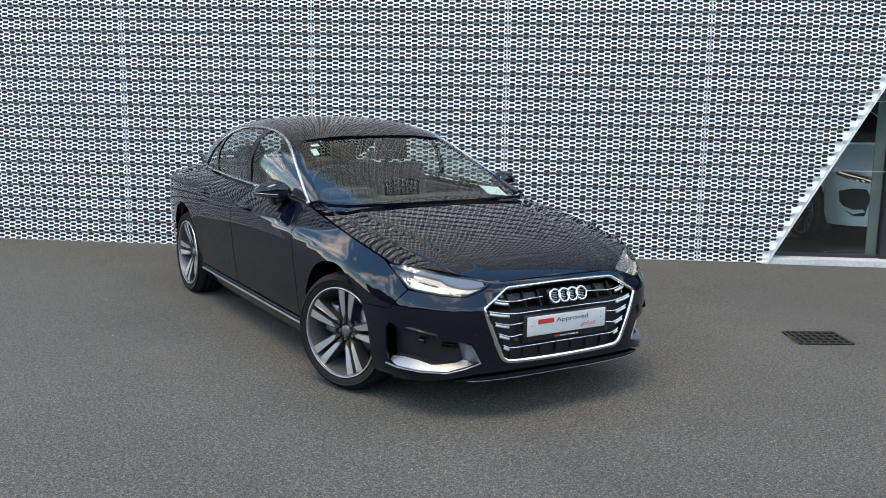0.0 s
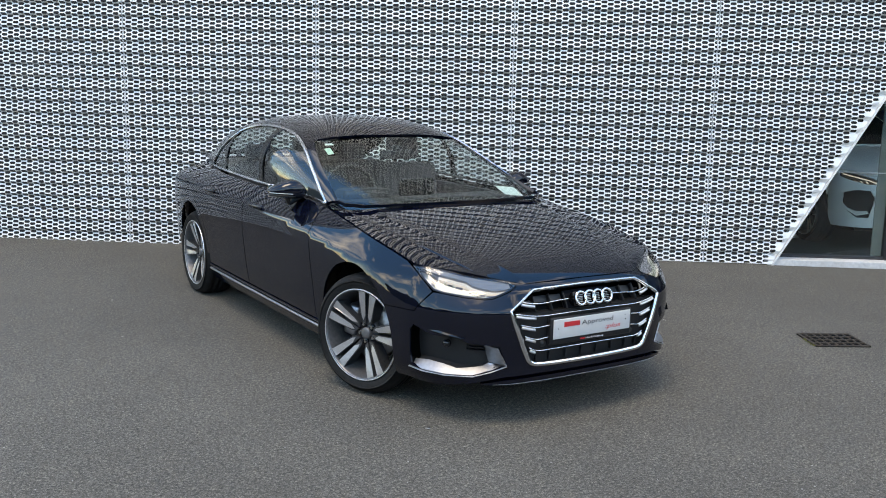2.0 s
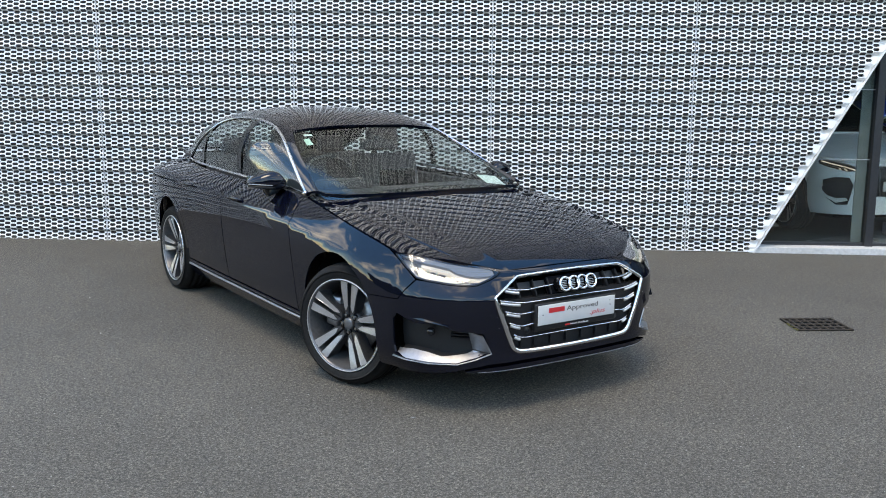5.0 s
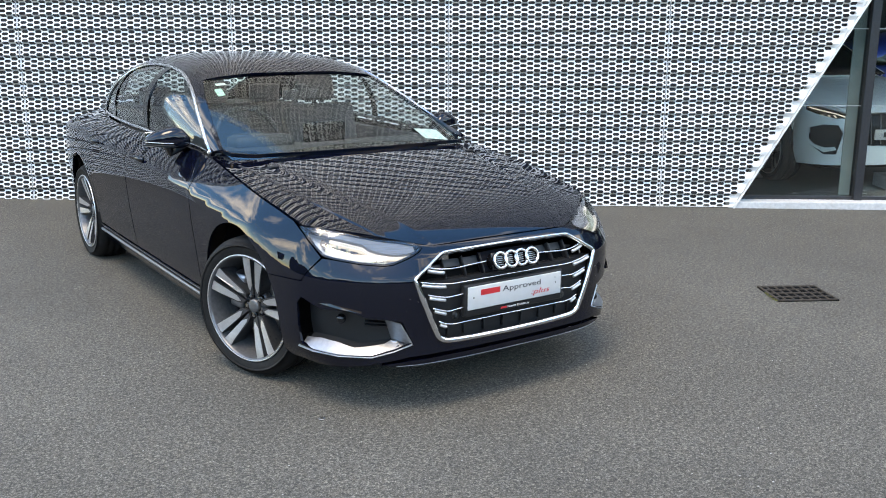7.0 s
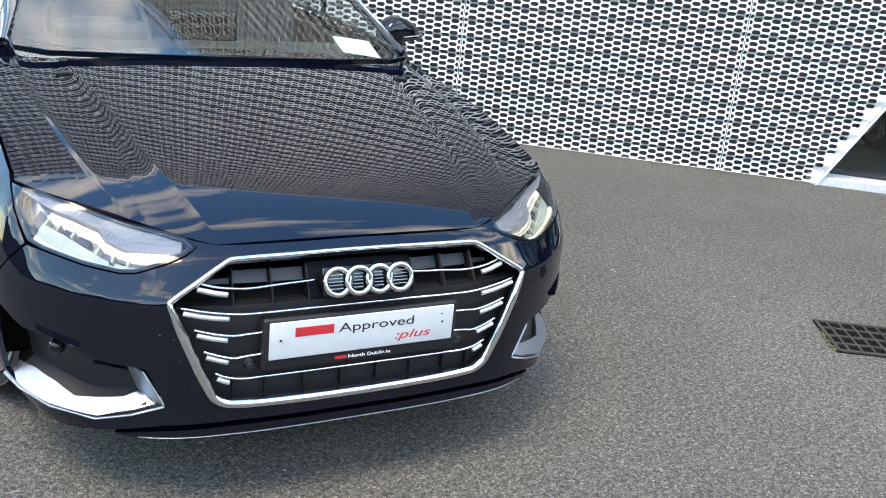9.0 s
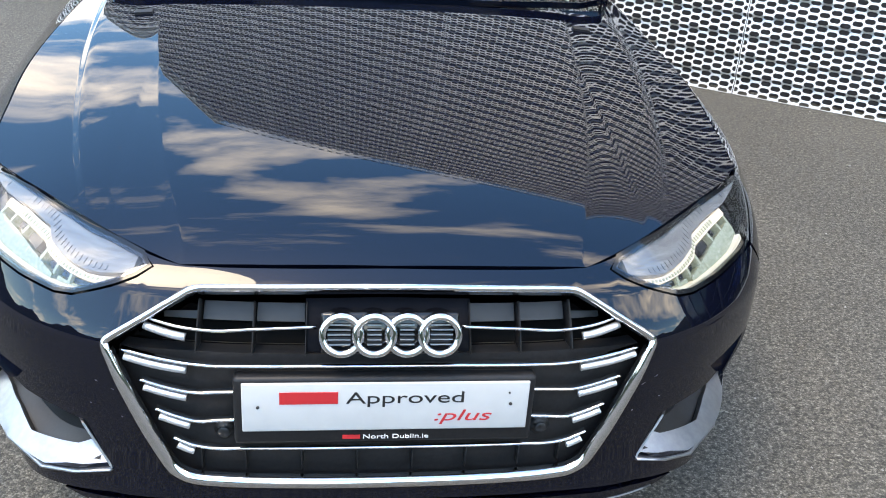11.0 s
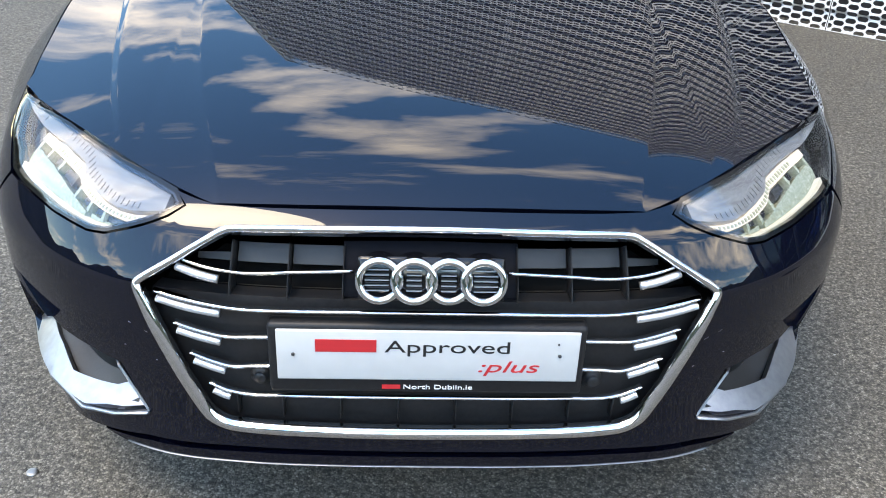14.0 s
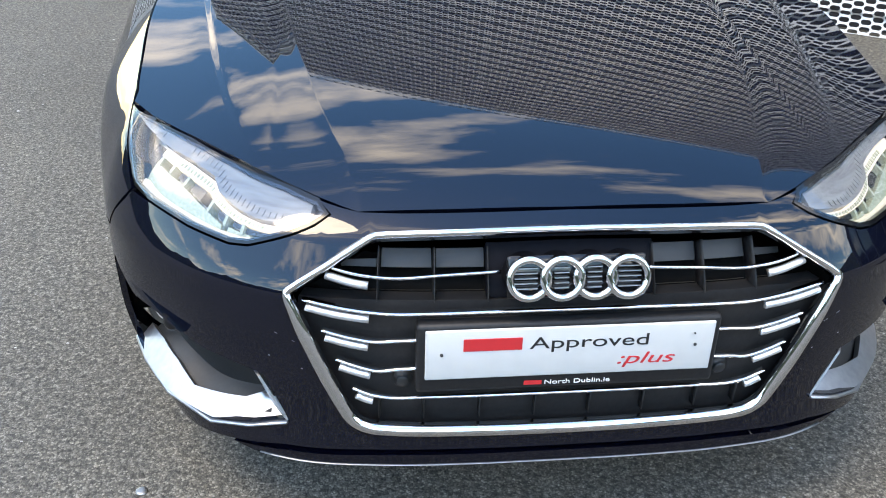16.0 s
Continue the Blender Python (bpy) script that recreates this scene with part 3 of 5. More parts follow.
def both(half):
    """An outline's right half, from the middle to the middle, with its mirror."""
    return half + [(-a, b) for a, b in half[::-1] if abs(a) > 1e-6]


def S(y):
    return float(s_of_y(y))


def arc(cy, cz, r, a0, a1, n=18):
    """Points of a wheel arch, in the shell's measures."""
    return [(S(cy - r * math.cos(radians(a0 + (a1 - a0) * k / n))), cz + r * math.sin(radians(a0 + (a1 - a0) * k / n))) for k in range(n + 1)]


ARCH_R, ARCH_Z, FRONT, REAR = .368, .342, .05, 2.79
GRILLE = [(0, .676), (.33, .671), (.352, .664), (.481, .588), (.482, .578), (.385, .338), (.36, .318), (.33, .309), (0, .306)]
LAMP = [(.450, .7065), (.54, .717), (.64, .723), (.735, .732), (.855, .749), (.953, .7605), (1.06, .758), (1.0, .733), (.935, .698), (.88, .664), (.83, .655), (.71, .641), (.608, .636), (.569, .640), (.494, .664), (.448, .679), (.422, .691)]
INLET = [(.995, .46), (.997, .281), (.93, .267), (.80, .263), (.66, .269), (.57, .293), (.494, .321), (.534, .411), (.602, .421), (.68, .428), (.75, .452), (.87, .452), (.93, .475), (.97, .49)]
BLADE = [(.995, .318), (.91, .326), (.82, .318), (.74, .299), (.61, .323), (.574, .344), (.492, .330), (.496, .320), (.57, .292), (.66, .268), (.80, .262), (.93, .266), (.995, .280)]


def shrink(poly, d):
    """The outline moved inwards by d."""
    p = np.array(poly, float)
    a, b = np.roll(p, 1, 0), np.roll(p, -1, 0)
    e1, e2 = p - a, b - p
    n1 = np.stack([-e1[:, 1], e1[:, 0]], 1) / np.maximum(np.linalg.norm(e1, axis=1), 1e-9)[:, None]
    n2 = np.stack([-e2[:, 1], e2[:, 0]], 1) / np.maximum(np.linalg.norm(e2, axis=1), 1e-9)[:, None]
    area = (p[:, 0] * b[:, 1] - b[:, 0] * p[:, 1]).sum()
    n = n1 + n2
    n /= np.maximum((n * n1).sum(1), .35)[:, None]
    return p + n * d * (1 if area > 0 else -1)


def build_shell():
    g = .0022
    # bumper
    half = [(0, .6965), (.30, .694), (.365, .694), (.40, .698), (.446, .704), (.417, .6905), (.445, .6765), (.491, .661), (.568, .6365), (.608, .6325), (.71, .6375), (.83, .651), (.877, .654), (.93, .602), (.965, .5565)]
    half += arc(FRONT, ARCH_Z, ARCH_R, 34, -25, 8) + [(1.06, .195), (.93, .190), (.78, .205), (.62, .238), (.50, .262), (.30, .268), (0, .268)]
    full = both(half)
    hl = lambda poly, sg: [(sg * a, b) for a, b in poly]
    skin("front_bumper", full, body2, PAINT, car, holes=[both(GRILLE), INLET, hl(INLET, -1)], step=.022, label="dark navy bumper with side air inlets")
    for sg in (1, -1):
        # front wing
        top = [(S(y), float(Z_BELT(y)) - .003) for y in (-.33, -.27, -.2, -.1, 0, .1, .2, .3, .4, .5, .6, .68)]
        wing = [(.968, .5605), (.933, .606), (.886, .6575), (.942, .697), (1.007, .732), (1.066, .7545)] + top + [(S(.66), .88), (S(.60), .82), (S(.55), .70), (S(.525), .5), (S(.52), .29), (S(.42), .27)]
        wing += arc(FRONT, ARCH_Z, ARCH_R, 172, 34.6, 22)
        skin("front_wing", wing, body, PAINT, car, step=.022, sign=sg)
        zb = lambda y: (S(y), float(Z_BELT(y)) - .002)
        door = [zb(.69)] + [zb(y) for y in np.linspace(.75, 1.62, 8)] + [(S(1.625), .80), (S(1.60), .5), (S(1.585), .30), (S(.525), .30), (S(.53), .5), (S(.555), .70), (S(.605), .82), (S(.665), .88)]
        skin("front_door", shrink(door, g), body, PAINT, car, step=.025, sign=sg)
        door = [zb(1.625)] + [zb(y) for y in np.linspace(1.7, 2.62, 8)] + [(S(2.60), .80)] + arc(REAR, ARCH_Z, ARCH_R + .05, 72, 5, 8)[0:] + [(S(2.40), .30), (S(1.59), .30), (S(1.605), .5), (S(1.63), .80)]
        skin("rear_door", shrink(door, g), body, PAINT, car, step=.025, sign=sg)
        quarter = [zb(2.625)] + [zb(y) for y in np.linspace(2.7, 3.55, 9)] + [(s, .985) for s in np.linspace(S(3.6), S_END, 10)] + [(S_END, .22), (S_END - .5, .22), (S(3.5), .24)]
        quarter += arc(REAR, ARCH_Z, ARCH_R, 185, 4, 26) + arc(REAR, ARCH_Z, ARCH_R + .047, 5, 72, 8) + [(S(2.605), .80)]
        skin("rear_wing", quarter, body, PAINT, car, step=.03, sign=sg)
        sill = [(S(y), .296) for y in np.linspace(.43, 2.41, 12)] + [(S(y), .185) for y in np.linspace(2.41, .43, 12)]
        skin("sill", sill, body, PAINT, car, step=.03, sign=sg, lift=.006)
    # bonnet
    edge = _top[(_top[:, 1] > -.34) & (_top[:, 1] < .66)]
    pts = [(0, -.734), (.2, -.731), (.28, -.728), (.356, -.7245), (.382, -.711), (.418, -.6905), (.47, -.6565), (.53, -.612), (.595, -.5555), (.666, -.491), (.724, -.432), (.767, -.373)]
    pts += [(float(x) - .004, float(y) + .001) for x, y, _ in edge[_sel(edge)]] + [(.70, .665), (.66, .612), (.5, .536), (.3, .491), (0, .474)]
    skin("bonnet", both(pts), lambda x, y: hood(x, y), PAINT, car, step=.013, label="dark navy bonnet with raised creases",
         lines=[[(sg * (float(f(y)) + d), y) for y in np.arange(y0, y1, .013)] for f, y0, y1 in ((DOME, -.73, .44), (RIB, -.66, .58)) for d in ((-.0022, .0022, .009, .018) if f is DOME else (-.0018, .0018, .006, .0102, .0138)) for sg in (1, -1)])


def _sel(edge):
    return np.unique(np.linspace(0, len(edge) - 1, 40).astype(int))


WS = [(1.275, 0), (1.287, .21), (1.312, .345), (1.302, .370), (.60, .67), (.53, .615), (.47, .45), (.445, .2), (.438, 0)]
RW = [(2.93, 0), (2.93, .3), (2.98, .38), (3.35, .43), (3.44, .40), (3.46, 0)]
DLO = [(.690, .895), (.688, .86), (.915, .650), (1.2, .497), (1.426, .428), (1.613, .404), (1.9, .394), (2.19, .408), (2.40, .47), (2.52, .60), (2.80, .80), (3.03, .888), (3.0, .897), (2.2, .895), (1.4, .895)]


def rounded(poly, n=3):
    """Corner cutting, to round an outline."""
    p = np.array(poly, float)
    for _ in range(n):
        q = np.roll(p, -1, 0)
        p = np.stack([.8 * p + .2 * q, .2 * p + .8 * q], 1).reshape(-1, 2)
    return p


def build_cabin():
    ql = lambda poly, sg: [(a, sg * b) for a, b in poly]
    dl = lambda sg: ql(DLO, sg)
    out = [(.434, 0), (.441, .2), (.466, .45), (.525, .622), (.59, .69), (.64, .80), (.675, .897)]
    half = out + [(y, .899) for y in (.68,)] + [p for p in DLO[1:12]] + [(3.06, .899), (3.3, .899), (3.6, .899), (3.82, .6), (3.86, 0)]
    mirror = half + [(a, -b) for a, b in half[::-1] if abs(b) > 1e-6]
    wsm = WS + [(a, -b) for a, b in WS[::-1] if abs(b) > 1e-6]
    rwm = RW + [(a, -b) for a, b in RW[::-1] if abs(b) > 1e-6]
    skin("roof", mirror, cabin2, PAINT, car, holes=[wsm, rwm], step=.03, rim=.02, label="dark navy roof and pillars")
    skin("windscreen", shrink(wsm, .002), screen, CAR_GLASS, car, step=.035, rim=0, lift=-.004)
    skin("rear_window", shrink(rwm, .002), cabin2, CAR_GLASS, car, step=.04, rim=0, lift=-.004)
    for sg in (1, -1):
        skin("side_window", dl(sg), cabin2, SIDE_GLASS, car, step=.035, rim=0, lift=-.006)
        p = rounded(DLO, 2)
        e = 1e-3
        P = cabin2(p[:, 0], p[:, 1] * sg)
        N = np.cross(cabin2(p[:, 0] + e, p[:, 1] * sg) - P, cabin2(p[:, 0], p[:, 1] * sg - e * sg) - P)
        N /= np.linalg.norm(N, axis=1)[:, None]
        N *= np.sign((N[:, 0] * sg))[:, None]
        part("window_trim", sweep([tuple(v) for v in P], [(-.011, -.004), (.011, -.004), (.009, .004), (0, .007), (-.009, .004)], True, lambda i: tuple(N[i])), CHROME, car, "chrome window surround")
        for a, b, c, d in (((1.72, .395), (1.80, .395), (1.70, .895), (1.63, .895)), ((2.42, .47), (2.46, .51), (2.52, .895), (2.46, .895))):
            skin("window_pillar", ql([a, b, c, d], sg), cabin2, GLOSS_BLACK, car, step=.04, rim=0, lift=.001)


def spoke_piece(poly, x0, x1):
    """A prism over a polygon in the wheel's plane, between two depths."""
    bm = bmesh.new()
    a = [bm.verts.new((x1, u, v)) for u, v in poly]
    b = [bm.verts.new((x0, u * 1.0, v * 1.0)) for u, v in poly]
    bm.faces.new(a)
    bm.faces.new(b[::-1])
    n = len(poly)
    for i in range(n):
        bm.faces.new((a[i], b[i], b[(i + 1) % n], a[(i + 1) % n]))
    bmesh.ops.recalc_face_normals(bm, faces=bm.faces)
    return bm


R_TYRE, R_RIM, W_TYRE = .322, .250, .230


def build_wheel_parts(root):
    """One wheel about its own axle (x), its face towards +x, the middle of the tyre at 0."""
    h = W_TYRE / 2
    part("tyre", lathe([(R_RIM - .012, -h + .01), (R_RIM + .02, -h), (R_TYRE - .04, -h - .004), (R_TYRE - .012, -h + .012), (R_TYRE, -h + .04), (R_TYRE + .001, -.05), (R_TYRE - .007, -.047), (R_TYRE - .007, -.040), (R_TYRE + .002, -.037),
                               (R_TYRE + .002, -.004), (R_TYRE - .007, -.003), (R_TYRE - .007, .004), (R_TYRE + .002, .005), (R_TYRE + .002, .037), (R_TYRE - .007, .040), (R_TYRE - .007, .047), (R_TYRE + .001, .05), (R_TYRE, h - .04), (R_TYRE - .012, h - .012), (R_TYRE - .04, h + .004),
                               (R_RIM + .045, h + .006), (R_RIM + .03, h + .003), (R_RIM + .012, h + .002), (R_RIM - .004, h - .008), (R_RIM - .012, h - .01), (R_RIM - .012, -h + .01)], 72), RUBBER, root, "black tyre")
    rim = part("rim", lathe([(R_RIM - .002, h - .006), (R_RIM - .004, h + .002), (R_RIM - .012, h + .002), (R_RIM - .016, h - .012), (R_RIM - .022, h - .05), (R_RIM - .035, -.02), (R_RIM - .03, -h + .02), (R_RIM - .012, -h + .01)], 72), BARREL, root)
    part("rim_edge", lathe([(R_RIM - .002, h - .001), (R_RIM - .003, h + .003), (R_RIM - .007, h + .003), (R_RIM - .009, h)], 72), RIM_CUT, rim, "bright machined rim edge")
    for k in range(5):
        a = pose(0, 0, 0, 72 * k)
        for sd in (1, -1):
            inner, outer = .050, R_RIM - .016
            poly = [(sd * .005, inner), (sd * .013, outer - .01), (sd * .014, outer), (sd * .064, outer - .004), (sd * .054, outer - .05), (sd * .037, inner + .03), (sd * .028, inner + .01)]
            if sd < 0:
                poly = poly[::-1]
            bm = spoke_piece(poly, .020, h - .012)
            for v in bm.verts:
                r = math.hypot(v.co.y, v.co.z)
                v.co.x -= .034 * max(0, 1 - (r - .05) / .16) * (1 if v.co.x > .05 else .4)
            bm.transform(a)
            sp = part("spoke", bm, RIM_GREY, rim, smooth=False)
            face = [(sd * .010, inner + .05), (sd * .0145, outer - .012), (sd * .0150, outer - .002), (sd * .060, outer - .005), (sd * .049, outer - .06), (sd * .031, inner + .035), (sd * .022, inner + .020)]
            if sd < 0:
                face = face[::-1]
            bm = spoke_piece(face, h - .012, h - .0095)
            for v in bm.verts:
                r = math.hypot(v.co.y, v.co.z)
                v.co.x -= .034 * max(0, 1 - (r - .05) / .16)
            bm.transform(a)
            part("spoke_face", bm, RIM_CUT, sp, "bright machined face", smooth=False)
        hole = part("bolt_recess", lathe([(0, .0615), (.016, .0615), (.018, .059), (.018, .04)], 20), GLOSS_BLACK, rim, "dark bolt recess")
        hole.matrix_local = pose(0, 0, 0, 72 * k + 36) @ pose(0, 0, .048)
        bolt = part("wheel_bolt", lathe([(0, .065), (.007, .065), (.008, .062), (.008, .04)], 6), STEEL, rim, smooth=False)
        bolt.matrix_local = pose(0, 0, 0, 72 * k + 36) @ pose(0, 0, .048)
    hub = part("hub", lathe([(0, .052), (.062, .050), (.075, .036), (.08, .01), (0, .01)], 40), RIM_GREY, rim)
    part("hub_cap", lathe([(0, .074), (.024, .073), (.031, .069), (.032, .045)], 40), BARREL, hub, "grey hub cap")
    part("brake_disc", lathe([(.07, .012), (.155, .012), (.155, -.012), (.07, -.012)], 56), STEEL, root, "steel brake disc")
    bm = boxed(-.05, -.175, -.06, .045, -.09, .11, .018)
    part("caliper", bm, SATIN, root, "grey brake caliper")
    return root


def build_wheels():
    first = thing("wheel", "", "")
    build_wheel_parts(first)
    first.parent = car
    places = [(-1, 0, 22), (1, 0, 9), (-1, REAR, 0), (1, REAR, 0)]
    for i, (sg, y, steer) in enumerate(places):
        x = (.768 if y else .764) * sg
        m = pose(x, y - .015 if y else FRONT, .314 if y else .325, 0, 0, steer + (180 if sg < 0 else 0)) @ pose(0, 0, 0, 17 if y else -10)
        w = first if i == 0 else copy_thing(first, m)
        w.matrix_basis = m


def build_under():
    bm = boxed(-.62, -.60, .19, .62, 3.6, .21)
    part("underbody", bm, DARK_VOID, car, "black underbody", smooth=False)
    for sg in (1, -1):
        for y in (FRONT, REAR):
            bm = bmesh.new()
            n, r = 20, ARCH_R + .01
            x0, x1 = sg * .52, sg * .83
            rows = []
            for k in range(n + 1):
                a = radians(-10 + 200 * k / n)
                rows.append([bm.verts.new((x, y - r * math.cos(a), ARCH_Z + r * math.sin(a))) for x in (x0, x1)])
            for p, q in zip(rows, rows[1:]):
                bm.faces.new((p[0], p[1], q[1], q[0]))
            bm.faces.new([p[0] for p in rows])
            part("wheel_liner", bm, DARK_VOID, car, "black wheel arch liner", smooth=False)


build_shell()
build_cabin()
build_wheels()
build_under()


# ---- the car's fittings ----
def glow(name, color, power):
    m = material(name, (.24, .24, .24), .3)
    b = m.node_tree.nodes["Principled BSDF"]
    b.inputs["Emission Color"].default_value, b.inputs["Emission Strength"].default_value = (*color, 1), power
    return m


# faint emission added to the guides to brighten the lamps
DRL = glow("daytime_running_light", (1, .98, .95), .16)
DRL_SOFT = glow("light_guide", (.95, 1, .92), .10)
LAMP_PALE = vary(material("pale_lamp_plastic", (.27, .30, .23), .3), 200, (.22, .25, .18), (.32, .35, .28), rough=(.15, .35))
LAMP_SILVER = vary(material("lamp_silver", (.46, .48, .48), .26, .5), 220, (.38, .40, .40), (.54, .56, .55), rough=(.12, .28), stretch=(1, 1, .1))
# grey lightened in place of the bright cloud mirrored in the lens
LAMP_GREY = vary(material("lamp_cover", (.15, .153, .157), .2), 160, (.12, .122, .126), (.18, .184, .188), stretch=(.1, .1, 1))
GREY_SHUTTER = vary(material("grey_shutter", (.020, .022, .023), .5), 40, (.018, .020, .021), (.022, .024, .025))
INLET_GREY = vary(material("dark_grey_inlet_plastic", (.013, .0135, .0145), .42), 150, (.011, .0115, .0125), (.015, .0155, .0165), rough=(.36, .50), bump=.1)
CABIN_DARK = vary(material("black_cabin_plastic", (.02, .02, .022), .6), 200, (.017, .017, .019), (.024, .024, .026), bump=.2)
SEAT = vary(material("dark_grey_seat_cloth", (.05, .05, .055), .85), 300, (.04, .04, .044), (.06, .06, .066), bump=.3)
LINING = vary(material("pale_grey_lining", (.42, .43, .42), .9), 250, (.38, .39, .38), (.46, .47, .46), bump=.2)
PAPER = vary(material("pale_paper", (.65, .70, .66), .6), 30, (.60, .66, .62), (.70, .74, .70))
GREEN_PAPER = vary(material("pale_green_paper", (.45, .62, .50), .6), 30, (.40, .58, .46), (.50, .66, .54))
MOUNT_NAVY = vary(material("dark_navy_gloss_plastic", (.003, .0035, .006), .6, spec=.1), 60, (.0025, .003, .005), (.0035, .004, .007))
ENGINE = material("headlamp_dark_pocket", (.02, .022, .026), .2)

L_TOP = curve((.44, .7055), (.54, .717), (.64, .723), (.735, .732), (.855, .749), (.953, .7605), (1.06, .758))
L_LOW = curve((.44, .682), (.494, .664), (.569, .640), (.608, .636), (.71, .641), (.83, .655), (.88, .664), (.935, .698), (1.0, .733), (1.06, .757))


def ribbon(*rows):
    """A strip of the headlamp through rows of (length along it, lower share of its height, upper share)."""
    at = lambda s, v: (s, float(L_LOW(s) + (L_TOP(s) - L_LOW(s)) * v))
    ss = np.concatenate([np.linspace(a[0], b[0], 4)[:-1] for a, b in zip(rows, rows[1:])] + [[rows[-1][0]]])
    lo, hi = (np.interp(ss, [r[0] for r in rows], [r[k] for r in rows]) for k in (1, 2))
    return [at(s, v) for s, v in zip(ss, lo)] + [at(s, v) for s, v in zip(ss[::-1], hi[::-1])]


GUIDE = ((.462, .20), (.50, .27), (.60, .44), (.685, .55), (.72, .67), (.80, .69), (.88, .68))


def build_headlamps():
    for sg in (1, -1):
        bez = skin("headlamp", LAMP, body, GLOSS_BLACK, car, holes=[shrink(LAMP, .0075)], step=.02, sign=sg, rim=.05, label="clear-lensed LED headlamp")
        sub = lambda *a, **k: skin(a[0], a[1], body, a[2], bez, step=.016, sign=sg, **k)
        sub("reflector", shrink(LAMP, .003), LAMP_SILVER, rim=0, lift=-.056, label="silver reflector bowl")
        g = lambda s: float(np.interp(s, *zip(*GUIDE)))
        sub("cover_strip", ribbon(*[(s, v + .075, .985) for s, v in GUIDE], (.95, .72, .985), (1.02, .80, .985)), LAMP_GREY, rim=.02, lift=-.005, label="ribbed grey cover")
        for k in range(30):
            s = .52 + .0135 * k
            sub("cover_rib", ribbon((s, g(s) + .13, g(s) + .22), (s + .004, g(s) + .13, g(s) + .22)), LAMP_GREY, rim=.002, lift=-.0035)
        sub("light_guide", ribbon(*[(s, v - .055, v + .055) for s, v in GUIDE]), DRL, rim=.02, lift=-.018, label="white light guide with an added faint glow")
        for k in range(34):
            s = .475 + .0103 * k
            sub("guide_tooth", ribbon((s, g(s) - .03, g(s) + .025), (s + .005, g(s) - .03, g(s) + .025)), LAMP_PALE, rim=.002, lift=-.0165)
        sub("lower_guide", ribbon((.49, .04, .13), (.60, .04, .12), (.80, .04, .13), (.875, .05, .20)), DRL_SOFT, rim=.03, lift=-.012, label="pale lower light guide")
        sub("lower_tray", ribbon((.655, .13, .22), (.70, .13, .36), (.80, .14, .50), (.885, .16, .52)), LAMP_PALE, rim=.03, lift=-.024, label="pale green-tinted lower tray")
        sub("inner_tray", ribbon((.585, .14, .17), (.64, .14, .24)), LAMP_PALE, rim=.03, lift=-.026, label="pale plastic tray")
        for rows in (((.545, .16, .26), (.60, .19, .34)), ((.605, .26, .37), (.635, .28, .42)), ((.655, .26, .42), (.68, .40, .47)), ((.735, .44, .60), (.77, .50, .61)), ((.79, .53, .62), (.815, .54, .62)), ((.885, .30, .63), (.925, .36, .64)), ((.645, .60, .66), (.69, .66, .78))):
            sub("lens_pocket", ribbon(*rows), ENGINE, rim=.03, lift=-.030, label="dark lens pocket")
        for s, lo, hi in ((.60, .16, .38), (.645, .22, .46), (.695, .34, .52), (.78, .48, .62), (.83, .50, .63), (.872, .50, .63)):
            sub("fin", ribbon((s, lo, hi), (s + .007, lo + .04, hi + .01)), LAMP_PALE, rim=.03, lift=-.021, label="clear plastic fin")
        sub("lens", shrink(LAMP, .0045), LAMP_GLASS, rim=0, lift=.001, label="clear outer lens")


def on_body(pts, lift=0.0, sg=1):
    """Places on the shell, lifted off it, and the ways out from it."""
    p = np.array(pts, float)
    e = 1e-3
    P = body2(p[:, 0], p[:, 1])
    N = np.cross(body2(p[:, 0] + e, p[:, 1]) - P, body2(p[:, 0], p[:, 1] + e) - P)
    N /= np.linalg.norm(N, axis=1)[:, None]
    N *= np.where((N * [0, -1, 0]).sum(1) < 0, -1, 1)[:, None]
    return P + lift * N, N


def bead(w, h):
    return [(-w, -.004), (w, -.004), (w * .8, h * .55), (w * .35, h), (-w * .35, h), (-w * .8, h * .55)]


def strip(name, pts, w, h, lift, mat, parent, closed=False, label=""):
    P, N = on_body(pts, lift)
    return part(name, sweep([tuple(v) for v in P], bead(w, h), closed, lambda i: tuple(N[i])), mat, parent, label)


def text(name, words, x, y, z, size, mat, parent, slant=0.0, width=None):
    """Letters in the built-in font, standing upright and facing forwards."""
    cu = bpy.data.curves.new(name, "FONT")
    cu.body, cu.size, cu.extrude, cu.shear = words, size, .0006, slant
    tmp = new(name, cu)
    me = bpy.data.meshes.new_from_object(tmp.evaluated_get(bpy.context.evaluated_depsgraph_get()))
    bpy.data.objects.remove(tmp)
    wide = max(v.co.x for v in me.vertices) - min(v.co.x for v in me.vertices)
    me.materials.clear()
    me.materials.append(mat)
    ob = new(name, me)
    ob.parent = parent
    k = width / wide if width else 1
    ob.matrix_local = pose(x, y, z, 90) @ Matrix.Diagonal((k, 1, 1, 1))
    return ob


